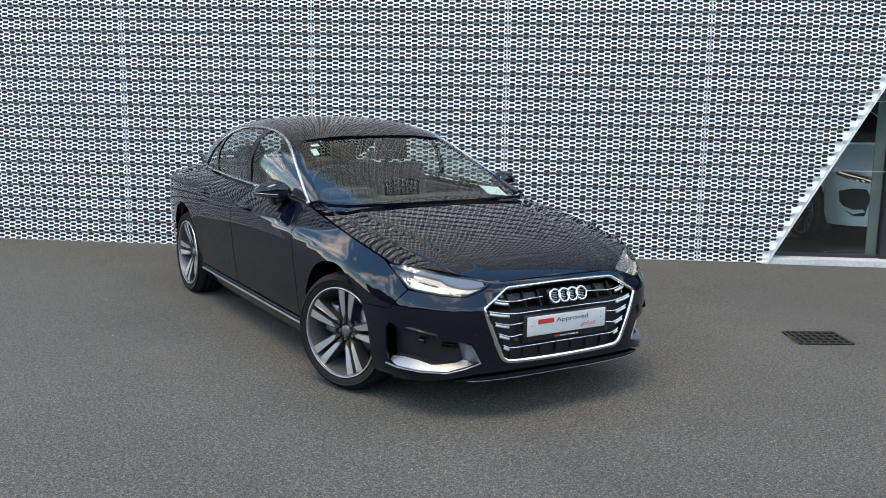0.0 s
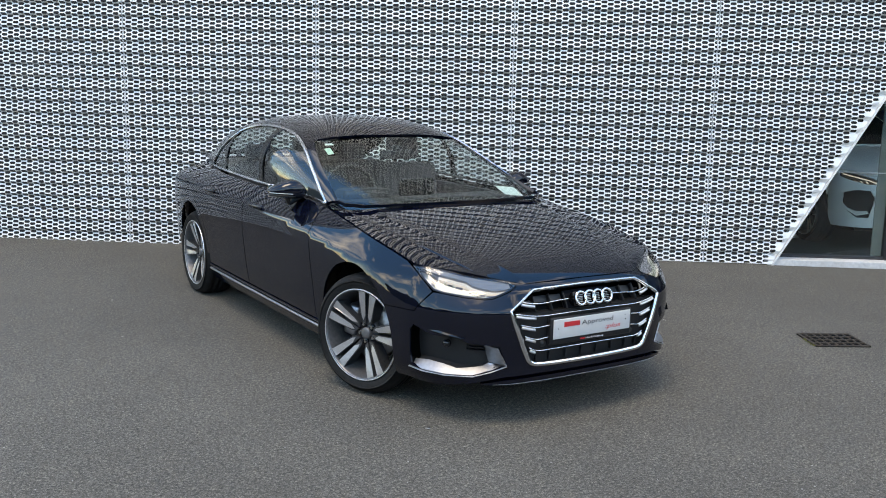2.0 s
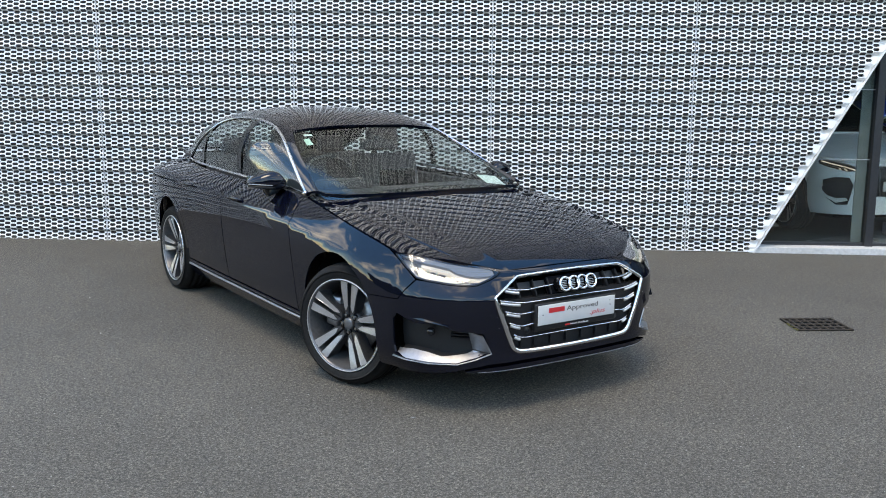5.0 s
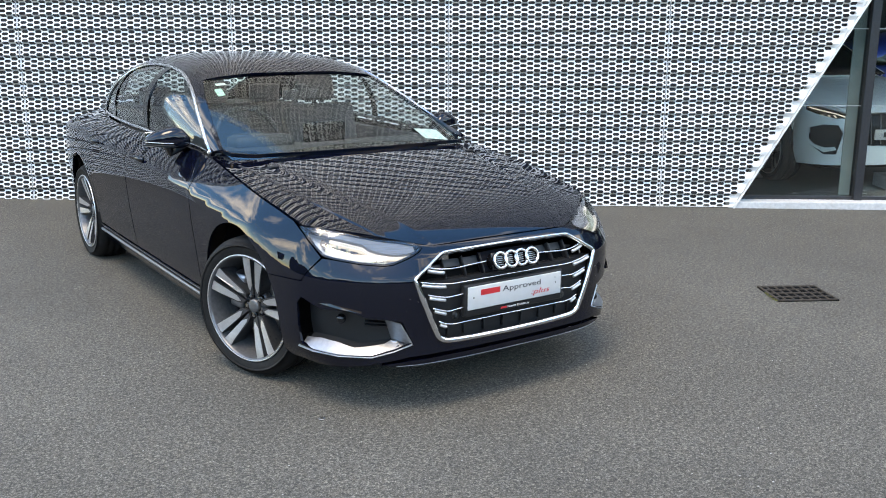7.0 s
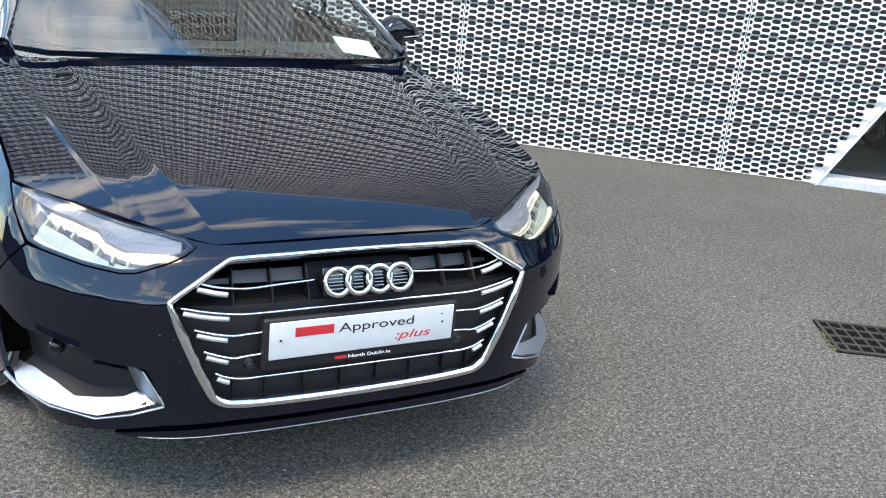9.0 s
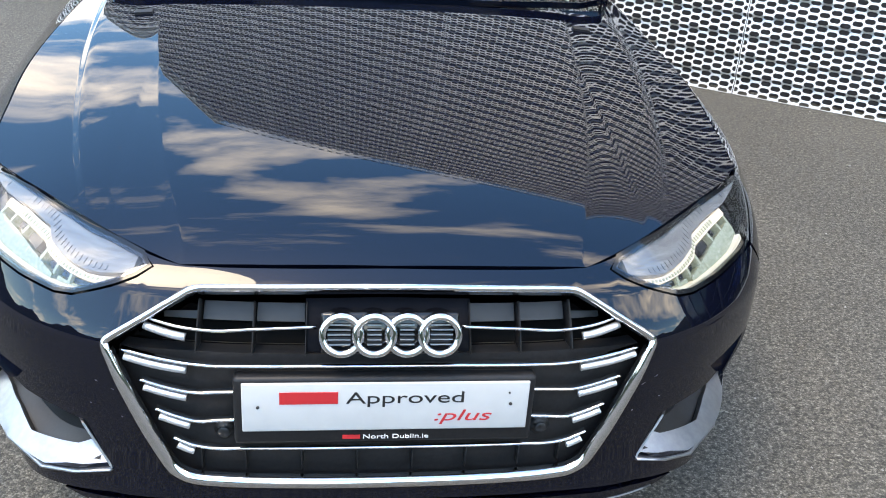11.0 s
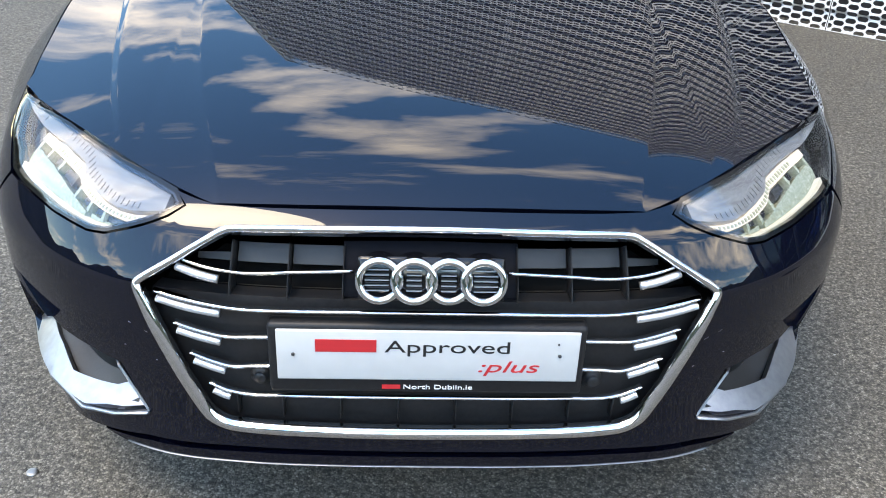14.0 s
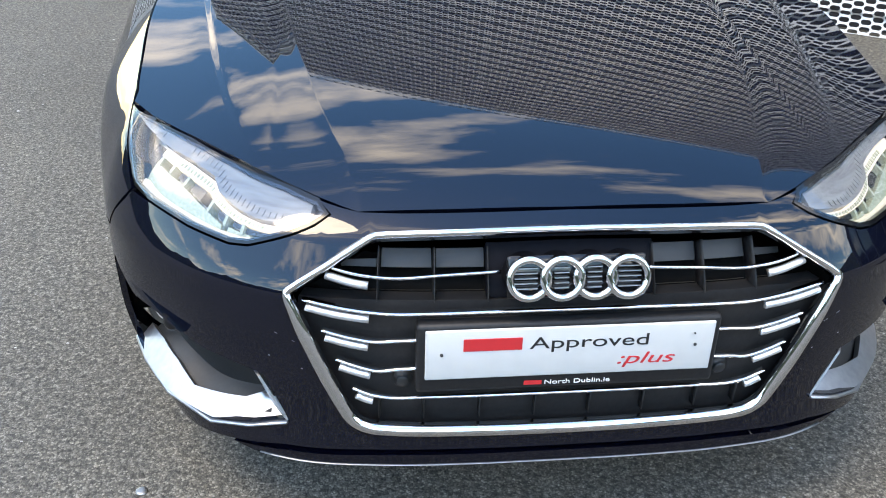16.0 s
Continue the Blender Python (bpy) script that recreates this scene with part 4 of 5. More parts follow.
def build_grille():
    grille = skin("grille", both([(0, .565), (.47, .565), (.475, .54), (.398, .335), (.365, .306), (.33, .298), (0, .294)]), body2, BLACK_TRIM, car, step=.03, rim=.03, lift=-.030, label="black grille with chrome bars")
    skin("backing", both([(0, .674), (.34, .668), (.475, .588), (.46, .55), (0, .55)]), body2, DARK_VOID, grille, step=.03, rim=0, lift=-.085)
    whole = rounded(both(GRILLE), 2)
    P, N = on_body([tuple(p) for p in dense(whole, .02)], -.004)
    broad = lambda i: 1 + .75 * float(ease(.60, .50, P[i][2]))
    part("chrome_frame", sweep([tuple(v) for v in P], bead(.008, .013), True, lambda i: tuple(N[i]), scale=broad), CHROME, grille, "bright chrome surround")
    # bars: (places along the front, heights), and where the thick ends begin
    bars = [([(.125, .621), (.22, .6165), (.32, .612), (.37, .6165), (.425, .6275)], .335, False),
            ([(0, .554), (.12, .5535), (.24, .551), (.326, .5505), (.39, .5575), (.457, .570)], .333, True),
            ([(.257, .5), (.30, .497), (.335, .4945), (.37, .5), (.425, .514)], .335, False),
            ([(.257, .442), (.30, .438), (.33, .434), (.36, .441), (.402, .456)], .332, False),
            ([(0, .380), (.12, .3795), (.24, .378), (.326, .3775), (.35, .383), (.374, .3955)], .328, True)]
    for pts, knee, across in bars:
        f = curve(*pts)
        a, b = pts[0][0], pts[-1][0]
        ss = np.linspace(a, b, 26)
        for sg in ((1,) if across else (1, -1)):
            line = [(sg * s, float(f(s))) for s in ss]
            if across:
                line = [(-x, z) for x, z in line[::-1]] + line[1:]
            bar = strip("grille_bar", line, .0036, .006, -.012, CHROME, grille, False, "thin chrome bar")
            for tg in ((1, -1) if across else (sg,)):
                es = np.linspace(knee + .012, b - .006, 9)
                strip("bar_end", [(tg * s, float(f(s)) - .0125) for s in es], .0072, .007, -.010, BRIGHT_SATIN, bar, False, "thick satin bar end")
    for sg in (1, -1):
        for s in (.144, .235, .333):
            pts = [(sg * s, z) for z in np.linspace(.565, .667, 8)]
            strip("rib", pts, .002, .03, -.055, BLACK_TRIM, grille)
        for a, b in ((.148, .231), (.239, .329), (.337, .40)):
            hi = .662 if b < .34 else .64
            skin("shutter", [(a, .630), (b, .630), (b, hi), (a, hi + .002)], body, GREY_SHUTTER, grille, step=.03, sign=sg, rim=.004, lift=-.052)
            skin("shutter", [(a, .578), (b, .578), (b, .598), (a, .598)], body, GREY_SHUTTER, grille, step=.03, sign=sg, rim=.004, lift=-.060)
        for s in (.05, .15, .25, .33):
            strip("rib", [(sg * s, z) for z in np.linspace(.325, .368, 4)], .002, .012, -.026, BLACK_TRIM, grille)
        P, N = on_body([(sg * .288, .404)], -.022)
        ob = part("parking_sensor", lathe([(0, .004), (.010, .004), (.0115, .002), (.012, -.004), (.018, -.004), (.018, -.008)], 24), INLET_GREY, grille)
        ob.matrix_local = Matrix.Translation(P[0]) @ Vector(N[0]).to_track_quat("X", "Z").to_matrix().to_4x4()


def build_emblem():
    """Four linked chrome rings in front of the grille."""
    tilt = pose(0, -.834, .619, -17)
    base = part("emblem", boxed(-.118, .012, -.036, .118, .026, .036, .006), GLOSS_BLACK, car, "four linked chrome rings")
    base.matrix_local = tilt
    skin("mount_block", both([(0, .673), (.146, .670), (.146, .568), (0, .568)]), body2, MOUNT_NAVY, car, step=.03, rim=.02, lift=-.034, label="dark navy emblem mount")
    for k in range(4):
        cx = (k - 1.5) * .0553
        bm = bmesh.new()
        m, r0, rt = 56, .0322, .0064
        rings = []
        for i in range(m):
            a = 2 * math.pi * i / m
            rings.append([bm.verts.new((cx + (r0 + rt * math.cos(b)) * math.cos(a), -.85 * rt * math.sin(b) - .002 * (k % 2), (r0 + rt * math.cos(b)) * math.sin(a))) for b in [2 * math.pi * j / 12 for j in range(12)]])
        for i in range(m):
            for j in range(12):
                bm.faces.new((rings[i][j], rings[i][(j + 1) % 12], rings[(i + 1) % m][(j + 1) % 12], rings[(i + 1) % m][j]))
        bmesh.ops.recalc_face_normals(bm, faces=bm.faces)
        part("ring", bm, CHROME, base)
        tube = lathe([(.0375, 0), (.0375, .045), (.029, .045), (.029, 0)], 40)
        tube.transform(pose(cx, .006, 0, 0, 0, 90))
        part("ring_mount", tube, GLOSS_BLACK, base)
        for j in range(5):
            z = (j - 2) * .0085
            w = .019 if k in (0, 3) else .012
            sh = {0: -.004, 3: .004}.get(k, 0)
            part("slat", boxed(cx - w + sh, .004, z - .0009, cx + w + sh, .010, z + .0009), SATIN, base, smooth=False)


def build_plate():
    y = -.8345
    frame = part("number_plate", boxed(-.2655, y, .399, .2605, y + .03, .5355, .008), BLACK_TRIM, car, "white dealer plate in a black surround")
    white = part("plate", boxed(-.251, y - .004, .4285, .249, y + .004, .5265, .003), WHITE_PLATE, frame, "white plate")
    yy = y - .0052
    part("brand_mark", boxed(-.187, yy, .4855, -.087, y - .003, .5095), RED, white, "red brand mark", smooth=False)
    text("word", "Approved", -.0735, yy + .001, .4855, .0335, INK, white, width=.206)
    text("word", ":plus", .079, yy + .001, .4475, .033, RED, white, .28, width=.102)
    part("small_mark", boxed(-.078, y - .0012, .4085, -.047, y + .001, .4165), RED, frame, "small red brand mark", smooth=False)
    text("word", "North Dublin.ie", -.043, y - .0008, .4085, .0125, WHITE, frame, width=.116)
    for x, z in ((-.2235, .480), (.2165, .482), (.213, .505)):
        r = .0028 if z < .5 else .0016
        screw = lathe([(0, .002), (r, .0015), (r, -.002)], 14)
        screw.transform(pose(x, yy, z, 0, 0, -90))
        part("screw", screw, INK, white)


def ledge(s, z):
    """The shell, pushed out towards its lower edge so that it faces up a little."""
    tx, ty = OUT_X(s + .01) - OUT_X(s - .01), OUT_Y(s + .01) - OUT_Y(s - .01)
    k = np.hypot(tx, ty)
    out = .028 * np.clip((.335 - z) / .07, -.5, .9)
    return body(s, z) + np.stack([out * ty / k, -out * tx / k, 0 * z], -1)


def blade_shelf(s, z):
    """The blade under the air inlet: a narrow shelf that faces mostly up."""
    tx, ty = OUT_X(s + .01) - OUT_X(s - .01), OUT_Y(s + .01) - OUT_Y(s - .01)
    k = np.hypot(tx, ty)
    back = .052 * np.clip((z - .268) / .065, -.1, 1.1)
    return body(s, .266 + .66 * (z - .266)) + np.stack([-back * ty / k, back * tx / k, 0 * z], -1)


def build_bumper_trim():
    for sg in (1, -1):
        hl = lambda poly: [(sg * a, b) for a, b in poly]
        tub = skin("air_inlet", INLET, body, INLET_GREY, car, step=.02, sign=sg, rim=0, lift=-.075, label="dark grey moulded air inlet")
        # the moulded floor, running in and up from the blade
        rise = curve((.545, .322), (.61, .311), (.74, .296), (.82, .307), (.91, .312), (.995, .310))

        def shelf(s, d):
            e = .01
            tx, ty = OUT_X(s + e) - OUT_X(s - e), OUT_Y(s + e) - OUT_Y(s - e)
            k = np.hypot(tx, ty)
            return body(s, rise(s) - .041 + .55 * d) + np.stack([-d * ty / k, d * tx / k, 0 * d], -1)
        skin("inlet_floor", [(.545, .03), (.61, .03), (.74, .02), (.82, .03), (.985, .03), (.985, .10), (.82, .12), (.61, .11), (.56, .09)], shelf, INLET_GREY, tub, step=.02, sign=sg, rim=0, lift=.001)
        for z in (.372, .387, .402, .414):
            skin("inlet_slat", [(.60, z), (.70, z + .004), (.70, z + .009), (.60, z + .005)], body, BLACK_TRIM, tub, step=.02, sign=sg, rim=.03, lift=-.045)
        P, N = on_body([(sg * .80, .405)], -.040)
        bm = bmesh.new()
        bmesh.ops.create_uvsphere(bm, u_segments=24, v_segments=14, radius=.021)
        ob = part("sensor_ball", bm, GLOSS_BLACK, tub, "black round sensor cap")
        ob.location = P[0]
        skin("inlet_blade", BLADE, blade_shelf, SATIN, car, step=.015, sign=sg, rim=.012, lift=.003, label="satin silver blade under the air inlet")
        edge = [(1.015, .268), (.93, .258), (.80, .2555), (.66, .261), (.57, .286), (.494, .314)]
        strip("blade_edge", hl(edge), .0036, .008, 0, SATIN, car, False, "thin satin silver edge under the blade")
        def side_wall(s, z):
            """The inlet's inner end, running back into the bumper."""
            tx, ty = OUT_X(s + .01) - OUT_X(s - .01), OUT_Y(s + .01) - OUT_Y(s - .01)
            k, d = np.hypot(tx, ty), .055 * np.clip((s - (.494 + .55 * (z - .318))) / .07, -.1, 1.2)
            return body(s, z) + np.stack([-d * ty / k, d * tx / k, 0 * z], -1)
        skin("blade_facet", [(.606, .414), (.541, .404), (.493, .316), (.578, .322)], side_wall, SATIN, car, step=.015, sign=sg, rim=.004, lift=.003, label="satin silver facet at the inner end of the blade")
        brow = lambda s, z: ledge(s, z - .15) + np.stack([0 * s, 0 * s, .15 + 0 * z], -1)
        skin("inlet_brow", [(1.0, .512), (.93, .499), (.80, .470), (.70, .448), (.80, .461), (.93, .482), (.99, .492)], brow, PAINT, car, step=.015, sign=sg, rim=.02, lift=.006, label="dark navy brow over the air inlet")
        for a, b in (((.505, .505), (.47, .492)), ((.52, .455), (.458, .437))):
            strip("sensor_seam", hl([a, b]), .0009, .0006, -.0005, SATIN, car)
    lip = both([(0, .249), (.3, .248), (.5, .240), (.62, .224), (.56, .216), (.3, .222), (0, .224)])
    skin("front_lip", lip, body2, PAINT, car, step=.03, rim=.05, lift=-.008, label="dark navy front lip")
    line = [(s, .2255 - .006 * abs(s / .55) ** 2) for s in np.linspace(-.56, .56, 40)]
    strip("lip_edge", line, .0012, .0015, -.007, SATIN, car)
    # black sheet set back in the slot, painted as its shade
    low = both([(0, .275), (.5, .268), (.62, .24), (.52, .225), (0, .222)])
    skin("lower_intake", low, body2, DARK_VOID, car, step=.04, rim=0, lift=-.05, label="black sheet for the shade in the slot above the lip")


MIRROR_TOP = curve((-1, .55), (-.6, .92), (-.25, 1.0), (.2, .86), (.6, .62), (1, .34))
MIRROR_LOW = curve((-1, .50), (-.5, .56), (0, .52), (.6, .42), (1, .25))
MIRROR_AT = (.868, .985, .980)


def build_mirrors():
    """Door mirrors: a peaked shell that tapers to its outer end, on a short foot."""
    cx, cy, cz = MIRROR_AT
    for sg in (1, -1):
        bm = bmesh.new()
        bmesh.ops.create_uvsphere(bm, u_segments=36, v_segments=24, radius=1)
        sq = lambda t, p: math.copysign(abs(t) ** p, t)
        for v in bm.verts:
            x, y, z = v.co
            u = sq(x, .72)
            tall = float(MIRROR_TOP(u)) if z > 0 else float(MIRROR_LOW(u))
            v.co = (.108 * u, .072 * sq(y, .75) * (1 - .25 * max(0, u) ** 2) + .030 * u, .074 * sq(z, .66) * tall)
            v.co.y = min(v.co.y, .042 + .030 * u + .08 * max(0, v.co.y - .042))
        bm.transform(pose(sg * cx, cy, cz) @ Matrix.Diagonal((sg, 1, 1, 1)))
        if sg < 0:
            bmesh.ops.reverse_faces(bm, faces=bm.faces)
        mir = part("door_mirror", bm, PAINT, car, "dark navy door mirror")
        band_ = [(-.112, -.045), (-.06, -.068), (0, -.070), (.06, -.050), (.112, .0)]
        part("mirror_stripe", sweep([(sg * (cx + x), cy + y, cz - .021 + .05 * x) for x, y in band_], bead(.006, .004), False, lambda i: (0, -1, 0)), BLACK_TRIM, mir, "black lower edge")
        part("mirror_indicator", sweep([(sg * (cx + x), cy + y - .002, cz - .008 + .06 * x) for x, y in band_[1:]], bead(.0028, .003), False, lambda i: (0, -1, 0)), LAMP_SILVER, mir, "pale indicator strip")
        foot = bmesh.new()
        box(foot, -.055, -.032, -.035, .06, .032, .03, .014, pose(sg * .825, cy + .005, .948, 0, sg * 22, 0))
        part("mirror_foot", foot, GLOSS_BLACK, mir, "black mirror foot")
        glass_ = boxed(-.095, -.002, -.036, .095, .002, .040, .0015)
        glass_.transform(pose(sg * cx, cy + .046, cz, 0, 0, sg * 14))
        part("mirror_glass", glass_, CHROME, mir, "mirror glass")


def build_handles():
    for sg in (1, -1):
        for y, z in ((1.40, .842), (2.28, .850)):
            ss = np.linspace(S(y - .10), S(y + .10), 12)
            lift = .030 - .022 * (np.abs(np.linspace(-1, 1, 12)) ** 4)
            P, N = on_body([(sg * s, z) for s in ss])
            N = np.abs(N[:, :1]) * [sg, 0, 0] + [0, 0, .2]
            path = [tuple(p + n * d) for p, n, d in zip(P, N, lift)]
            part("door_handle", sweep(path, bead(.012, .010), False, lambda i: (sg, 0, 0)), PAINT, car, "body-coloured door handle")
            skin("handle_recess", [(S(y - .06), z - .028), (S(y + .06), z - .028), (S(y + .06), z + .02), (S(y - .06), z + .02)], body, GLOSS_BLACK, car, step=.03, sign=sg, rim=0, lift=.0015)
        line = [(S(y), .262) for y in np.linspace(.45, 2.39, 24)]
        P, N = on_body([(sg * s, z) for s, z in line])
        P = P + [sg * .016, 0, 0]
        part("sill_strip", sweep([tuple(p) for p in P], bead(.008, .005), False, lambda i: (sg, 0, 0)), SATIN, car, "bright lower sill strip")


def build_cabin_inside():
    cabin_in = part("dashboard", boxed(-.66, .52, .78, .66, 1.0, .93, .05), CABIN_DARK, car, "black dashboard top")
    part("binnacle", boxed(-.54, .86, .90, -.20, 1.02, .985, .03), CABIN_DARK, cabin_in)
    part("screen", boxed(-.13, .90, .93, .13, .915, 1.04, .008), GLOSS_BLACK, cabin_in, "black upright screen")
    bm = lathe([(.185 + .014 * math.cos(a), .014 * math.sin(a)) for a in [2 * math.pi * k / 10 for k in range(11)]], 48)
    bm.transform(pose(-.37, 1.10, .94, 0, 0, 90) @ pose(0, 0, 0, 0, 24, 0))
    wheel = part("steering_wheel", bm, CABIN_DARK, car, "black steering wheel")
    hub = boxed(-.10, -.03, -.05, .10, .03, .05, .025)
    hub.transform(pose(-.37, 1.10, .93, -24))
    part("wheel_hub", hub, CABIN_DARK, wheel)
    part("cabin_floor", boxed(-.70, .5, .30, .70, 3.1, .34), DARK_VOID, car, smooth=False)
    part("firewall", boxed(-.72, .46, .30, .72, .50, .90), DARK_VOID, car, smooth=False)
    for sg in (1, -1):
        part("door_card", boxed(sg * .70 - .02, .6, .32, sg * .70 + .02, 3.0, .92, .01), CABIN_DARK, car, smooth=False)
        x = sg * .37
        seat = boxed(-.25, -.06, -.3, .25, .06, .30, .05)
        seat.transform(pose(x, 1.66, .78, -14))
        st = part("front_seat", seat, SEAT, car, "dark grey front seat")
        head = boxed(-.125, -.045, -.085, .125, .045, .085, .04)
        head.transform(pose(x, 1.755, 1.175, -10))
        part("headrest", head, SEAT, st)
        part("cushion", boxed(x - .25, 1.15, .42, x + .25, 1.65, .56, .05), SEAT, st)
    skin("headliner", [(1.36, -.36), (1.36, .36), (2.85, .36), (2.85, -.36)], cabin2, LINING, car, step=.06, rim=0, lift=-.03, label="pale grey headlining")
    for sg in (1, -1):
        skin("pillar_trim", [(a, sg * b) for a, b in ((.66, .69), (1.30, .378), (1.42, .418), (1.2, .487), (.915, .64), (.70, .84))], cabin2, LINING, car, step=.04, rim=0, lift=-.022, label="pale grey windscreen pillar trim")
    part("rear_seat", boxed(-.65, 2.45, .40, .65, 2.68, 1.02, .06), SEAT, car, "dark grey rear bench")
    for x in (-.4, 0, .4):
        part("rear_headrest", boxed(x - .11, 2.6, 1.02, x + .11, 2.68, 1.15, .03), SEAT, car)
    part("parcel_shelf", boxed(-.62, 2.68, .98, .62, 3.2, 1.0), CABIN_DARK, car, smooth=False)
    part("inner_mirror", boxed(-.12, 1.17, 1.145, .12, 1.195, 1.205, .01), CABIN_DARK, car, "black rear-view mirror")
    part("mirror_stem", boxed(-.03, 1.17, 1.19, .03, 1.21, 1.236, .01), CABIN_DARK, car)


def build_screen_fittings():
    cab = lambda name, poly, mat, lift=-.007, label="": skin(name, poly, screen, mat, car, step=.03, rim=0, lift=lift, label=label)
    cab("tax_paper", [(.535, .26), (.542, .44), (.655, .44), (.642, .255)], PAPER, lift=-.010, label="white paper disc holder on the windscreen")
    cab("tint_label", [(1.262, -.312), (1.250, -.26), (1.225, -.26), (1.237, -.315)], PAPER, lift=-.010, label="pale label at the top of the windscreen")
    cab("green_label", [(1.20, -.30), (1.20, -.345), (1.12, -.355), (1.12, -.31)], GREEN_PAPER, lift=-.010, label="pale green sticker")
    cab("windscreen_band", [(.438, -.44), (.44, 0), (.438, .44), (.50, .60), (.56, .62), (.50, .42), (.485, 0), (.50, -.42), (.56, -.62), (.50, -.60)], GLOSS_BLACK, lift=-.006)
    skin("cowl", both([(0, .440), (.3, .455), (.5, .50), (.66, .585), (.70, .665), (.66, .69), (.5, .57), (.3, .51), (0, .49)]), lambda x, y: hood(x, y) - np.stack([0 * x, 0 * x, -.008 + 0 * x], -1), GLOSS_BLACK, car, step=.03, rim=.02, label="black cowl under the wipers")
    for a, b, c in (((-.52, .53), (-.10, .495), (.14, .50)), ((.02, .48), (.34, .50), (.56, .57))):
        pts = []
        for t in np.linspace(0, 1, 16):
            x = (1 - t) ** 2 * a[0] + 2 * t * (1 - t) * b[0] + t * t * c[0]
            y = (1 - t) ** 2 * a[1] + 2 * t * (1 - t) * b[1] + t * t * c[1]
            pts.append((x, y, float(hood(x, y)[2]) + .004))
        part("wiper", sweep(pts, [(-.006, -.006), (.006, -.006), (.004, .008), (-.004, .008)], False, lambda i: (0, 0, 1)), BLACK_TRIM, car, "black wiper arm")
    for sg in (1, -1):
        skin("washer_jet", [(.555, .30), (.60, .30), (.60, .325), (.555, .325)], lambda x, y: hood(x, y), BLACK_TRIM, car, step=.02, sign=sg, rim=.01, lift=.006)


build_headlamps()
build_grille()
build_emblem()
build_plate()
build_bumper_trim()
build_mirrors()
build_handles()
build_cabin_inside()
build_screen_fittings()


# ---- the forecourt ----
IRON = vary(material("rusty_cast_iron", (.04, .036, .032), .8, .3), 60, (.030, .028, .026), (.075, .058, .042), rough=(.65, .95), bump=.4)
MOSS = vary(material("moss", (.10, .11, .03), .95), 300, (.06, .07, .02), (.16, .15, .05), bump=.6)
STONE = vary(material("stone_chip", (.3, .29, .27), .9), 60, (.2, .19, .18), (.42, .41, .38))


def build_drain():
    m = SLOPE @ pose(2.43, -.53, 0, 0, 0, -29.5)
    g = thing("drain_grate", "rusty cast iron drain grate let into the asphalt", "drain", m)
    a, b = .185, .155
    # black sheet on the asphalt, painted as the pit's shade
    part("pit", boxed(-a, -b, .001, a, b, .004), DARK_VOID, g, "flat black sheet for the shade under the grate", smooth=False)
    for x0, y0, x1, y1 in ((-a, -b, a, -b + .014), (-a, b - .014, a, b), (-a, -b, -a + .014, b), (a - .014, -b, a, b)):
        part("frame", boxed(x0, y0, .004, x1, y1, .013, .002), IRON, g, smooth=False)
    for k in range(1, 7):
        x = -a + 2 * a * k / 7
        part("bar", boxed(x - .0045, -b, .004, x + .0045, b, .011, .0015), IRON, g, smooth=False)
    for k in range(1, 4):
        y = -b + 2 * b * k / 4
        part("bar", boxed(-a, y - .0055, .004, a, y + .0055, .012, .0015), IRON, g, smooth=False)
    rng = random.Random(4)
    bm = bmesh.new()
    for _ in range(26):
        x, y = -a - .004 + rng.uniform(-.012, .012), rng.uniform(-b, b * .3)
        bmesh.ops.create_icosphere(bm, subdivisions=1, radius=rng.uniform(.004, .010), matrix=pose(x, y, .006) @ Matrix.Diagonal((1, 1, .5, 1)))
    mo = part("moss", bm, MOSS)
    mo.matrix_world = m
    tagged(mo, "dry moss along the drain's edge", "moss", kind="stuff")


def build_chips():
    """Loose stone chips that stand out on the asphalt."""
    rng = random.Random(11)
    verts, faces = [], []
    for _ in range(900):
        x, y = rng.uniform(-4.5, 4.5), rng.uniform(-4.0, 4.0)
        r = rng.uniform(.002, .005) * (1.8 if rng.random() < .03 else 1)
        i = len(verts)
        for k in range(5):
            a = 2 * math.pi * k / 5 + rng.random()
            verts.append((x + r * math.cos(a), y + r * math.sin(a), .0))
        verts.append((x, y, r * .7))
        faces += [(i + k, i + (k + 1) % 5, i + 5) for k in range(5)]
    ob = from_data("stone_chips", verts, faces, STONE)
    ob.matrix_world = SLOPE
    tagged(ob, "small pale stone chips lying on the asphalt", "gravel", kind="stuff")
    for x, y in ((-.81, -.60),):
        w = lathe([(0, .004), (.006, .004), (.011, .003), (.013, .001), (.013, 0)], 18)
        w.transform(pose(0, 0, 0, 0, -90, 0))
        ob = part("metal_washer", w, STEEL)
        ob.matrix_world = SLOPE @ pose(x, y, .001)
        tagged(ob, "small grey metal disc lying on the asphalt", "washer")


build_drain()
build_chips()


# ---- cars inside the showroom ----
SUV_WHITE = vary(material("white_paint", (.82, .84, .82), .3, 0, 1.0, 0.3), 400, (.80, .82, .80), (.84, .86, .84), detail=2)
BLUE = vary(material("bright_blue_paint", (.01, .05, .35), .3, .2, 1.0), 400, (.008, .04, .30), (.012, .06, .40), detail=2)


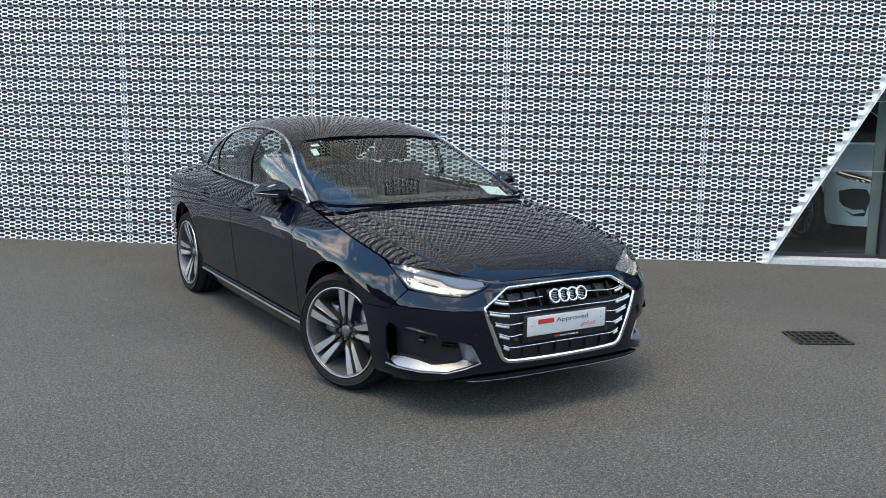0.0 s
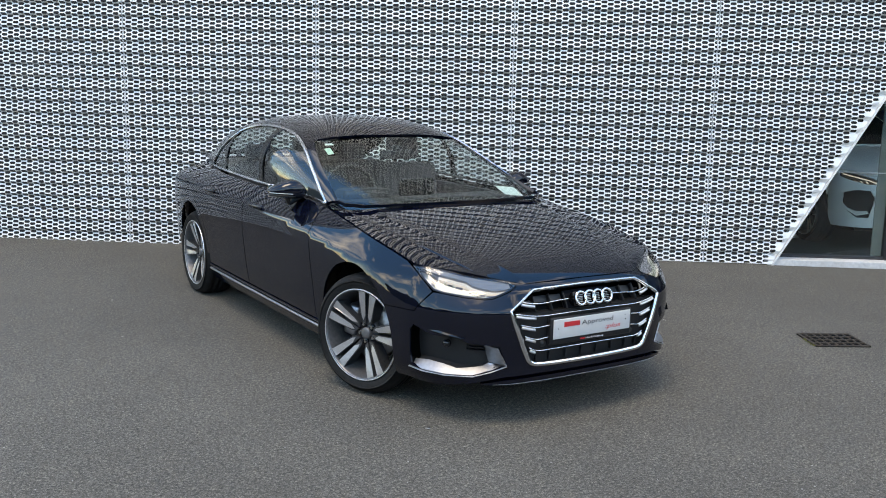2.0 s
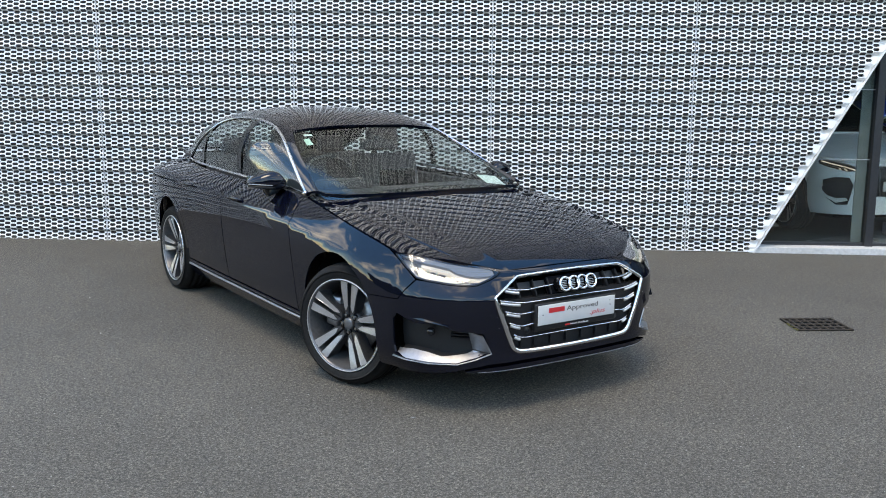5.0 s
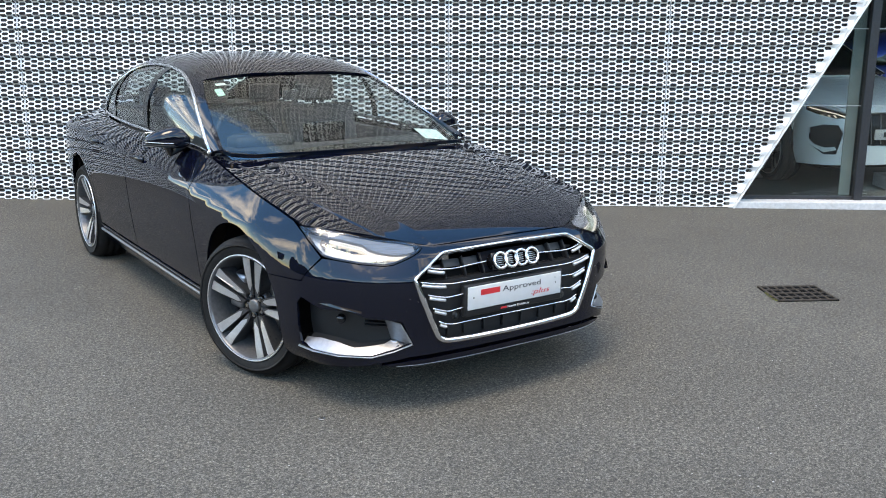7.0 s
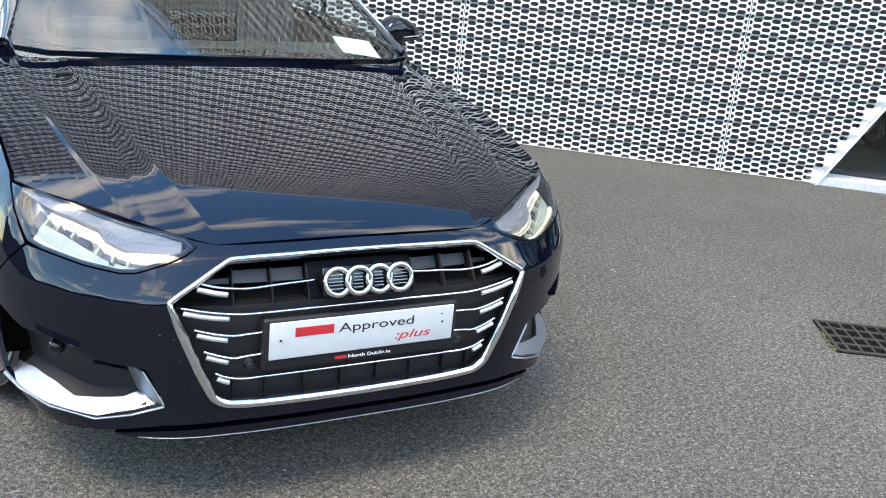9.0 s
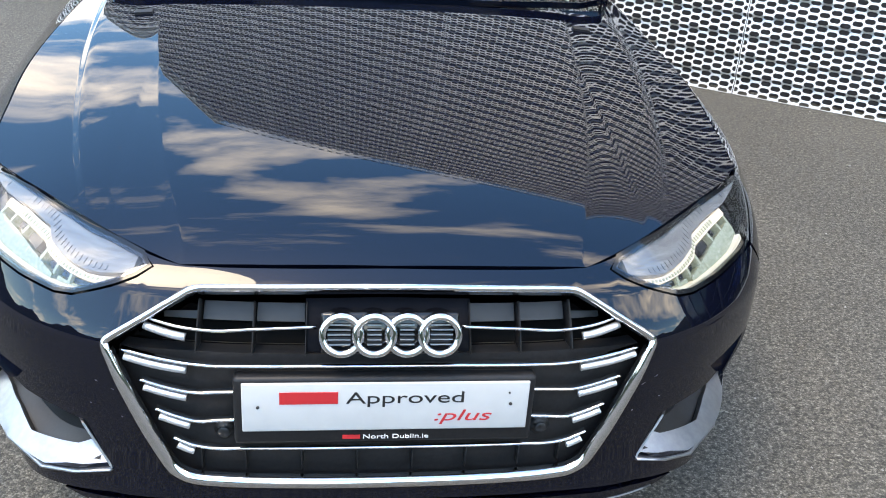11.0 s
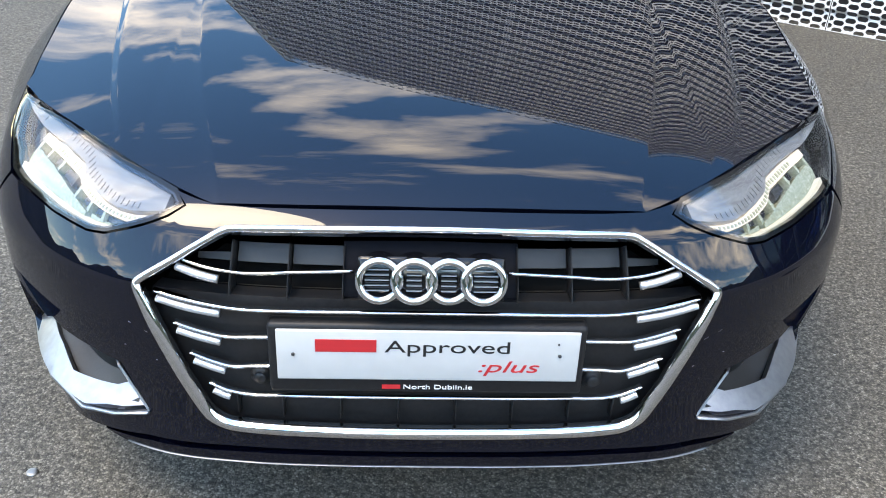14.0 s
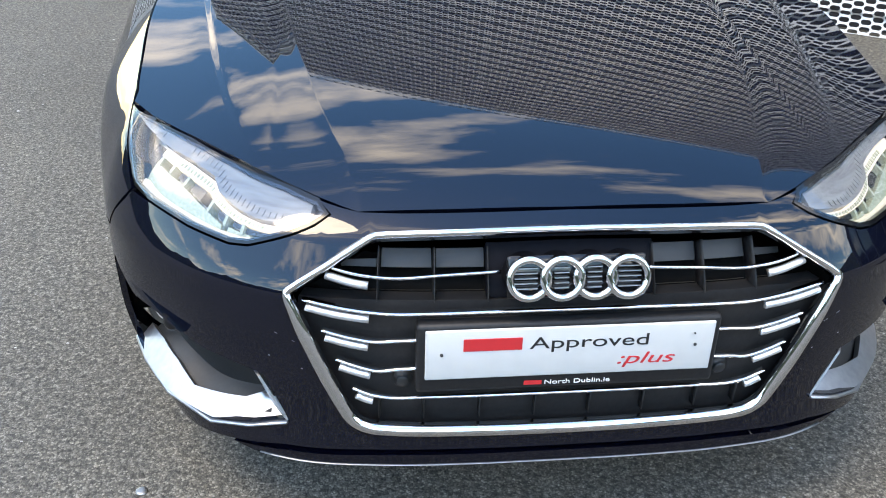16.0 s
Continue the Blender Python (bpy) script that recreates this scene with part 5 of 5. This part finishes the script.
def build_suv(name, label, m, paint):
    suv = thing(name, label, "car", m)
    tall = lambda f: (lambda s, z: f(s, z) * [1.0, .92, 1.13])
    b2, b1 = tall(body2), tall(body)
    grille = [(0, .68), (.30, .675), (.40, .60), (.36, .43), (.30, .40), (0, .39)]
    inlet = [(.53, .50), (.58, .57), (.72, .575), (.87, .54), (.85, .40), (.70, .315), (.58, .32)]
    lamp = [(.47, .655), (.60, .69), (.80, .72), (.97, .735), (.95, .69), (.80, .655), (.62, .625), (.52, .625)]
    fl = lambda poly, k: [(k * a, b) for a, b in poly]
    half = [(0, .70), (.42, .695), (.55, .71), (.80, .735), (1.0, .755), (1.05, .60), (1.04, .35), (1.02, .22), (.7, .225), (0, .235)]
    skin("front_bumper", both(half), b2, paint, suv, holes=[both(grille), inlet, fl(inlet, -1), lamp, fl(lamp, -1)], step=.04)
    skin("grille", both(grille), b2, BLACK_TRIM, suv, step=.05, rim=0, lift=-.03, label="black grille")
    for k in range(1, 7):
        s = -.35 + .1 * k
        P = b2(np.array([s, s]), np.array([.41, .665]))
        part("grille_bar", sweep([tuple(p) for p in P], bead(.004, .006), False, lambda i: (0, -1, 0)), SATIN, suv)
    part("badge", boxed(-.11, -.80, .695, .11, -.79, .745, .02), CHROME, suv, "chrome badge")
    part("number_plate", boxed(-.25, -.81, .51, .25, -.795, .61, .006), WHITE_PLATE, suv, "white plate")
    part("plate_print", boxed(-.16, -.814, .535, .16, -.806, .585), INK, suv, "dark print", smooth=False)
    for sg in (1, -1):
        skin("air_inlet", inlet, b1, BLACK_TRIM, suv, step=.05, sign=sg, rim=0, lift=-.04, label="black air inlet")
        skin("inlet_blade", [(.58, .36), (.70, .335), (.84, .40), (.86, .45), (.80, .40), (.70, .375), (.60, .385)], b1, paint, suv, step=.04, sign=sg, rim=.02, lift=.012)
        hl = skin("headlamp", lamp, b1, GLOSS_BLACK, suv, step=.04, sign=sg, rim=0, lift=-.03, label="dark headlamp with bright claws")
        skin("light_guide", [(.50, .645), (.62, .675), (.93, .722), (.93, .712), (.62, .663), (.51, .633)], b1, DRL, hl, step=.03, sign=sg, rim=0, lift=-.012)
        for s in (.60, .66, .72):
            skin("light_claw", [(s, .632), (s + .025, .634), (s + .05, .658), (s + .025, .656)], b1, DRL, hl, step=.03, sign=sg, rim=0, lift=-.012)
        skin("lens", lamp, b1, LAMP_GLASS, suv, step=.05, sign=sg, rim=0, lift=.001)
        wing = [(1.055, .60), (1.005, .757)] + [(S(y), float(Z_BELT(y))) for y in (-.3, 0, .3, .6)] + [(S(.62), .30), (S(.42), .28)] + arc(0, .34, .39, 175, 20, 16)
        skin("front_wing", wing, b1, paint, suv, step=.04, sign=sg)
        rest = [(S(y), float(Z_BELT(y))) for y in np.linspace(.62, 3.6, 12)] + [(S_END, .95), (S_END, .25), (S(3.3), .26)] + arc(REAR, .34, .39, 175, 5, 16) + [(S(2.4), .22), (S(.63), .22)]
        skin("body_side", rest, b1, paint, suv, step=.05, sign=sg)
        skin("arch_trim", arc(0, .34, .41, 175, 5, 16) + arc(0, .34, .375, 5, 175, 16), b1, BLACK_TRIM, suv, step=.04, sign=sg, lift=.006)
        for y in (0, REAR * .92):
            w = copy_thing(bpy.data.objects["wheel"], pose(.785 * sg, y, .335, 0, 0, 180 if sg < 0 else 0))
            w.parent = suv
    edge = _top[(_top[:, 1] > -.70) & (_top[:, 1] < .66)]
    pts = [(0, -.738), (.35, -.722)] + [(float(x), float(y)) for x, y, _ in edge[_sel(edge)]] + [(.66, .62), (.3, .43), (0, .415)]
    skin("bonnet", both(pts), lambda x, y: hood(x, y) * [1, .92, 1.13], paint, suv, step=.05)
    tc = lambda y, q: cabin2(y, q) * [1, .92, 1.13]
    wsm = WS + [(a, -b) for a, b in WS[::-1] if abs(b) > 1e-6]
    out = [(.42, 0), (.44, .3), (.50, .5), (.58, .66), (.64, .80), (.675, .897)] + DLO[1:12] + [(3.06, .899), (3.6, .899), (3.82, .6), (3.86, 0)]
    skin("roof", out + [(a, -b) for a, b in out[::-1] if abs(b) > 1e-6], tc, paint, suv, holes=[wsm], step=.06)
    skin("windscreen", wsm, tc, GLOSS_BLACK, suv, step=.06, rim=0, lift=-.004)
    for sg in (1, -1):
        skin("side_window", [(a, sg * b) for a, b in DLO], tc, GLOSS_BLACK, suv, step=.06, rim=0, lift=-.006)
    part("underbody", boxed(-.6, -.5, .2, .6, 3.3, .3), DARK_VOID, suv, smooth=False)
    return suv


build_suv("display_car", "white sport utility car on the showroom floor", WALL @ pose(2.27, 1.66, 0, 0, 0, 12), SUV_WHITE)
build_suv("display_car", "bright blue sport utility car on the showroom floor", WALL @ pose(6.4, 5.0, 0, 0, 0, 84), BLUE)


def build_plinths():
    for x, y, w in ((.95, 1.70, .48), (2.42, .95, .32)):
        ob = part("display_plinth", boxed(x, y, 0, x + w, y + .35, .13, .006), CONCRETE, smooth=False)
        ob.matrix_world = WALL
        tagged(ob, "low pale display plinth on the showroom floor", "plinth")


build_plinths()
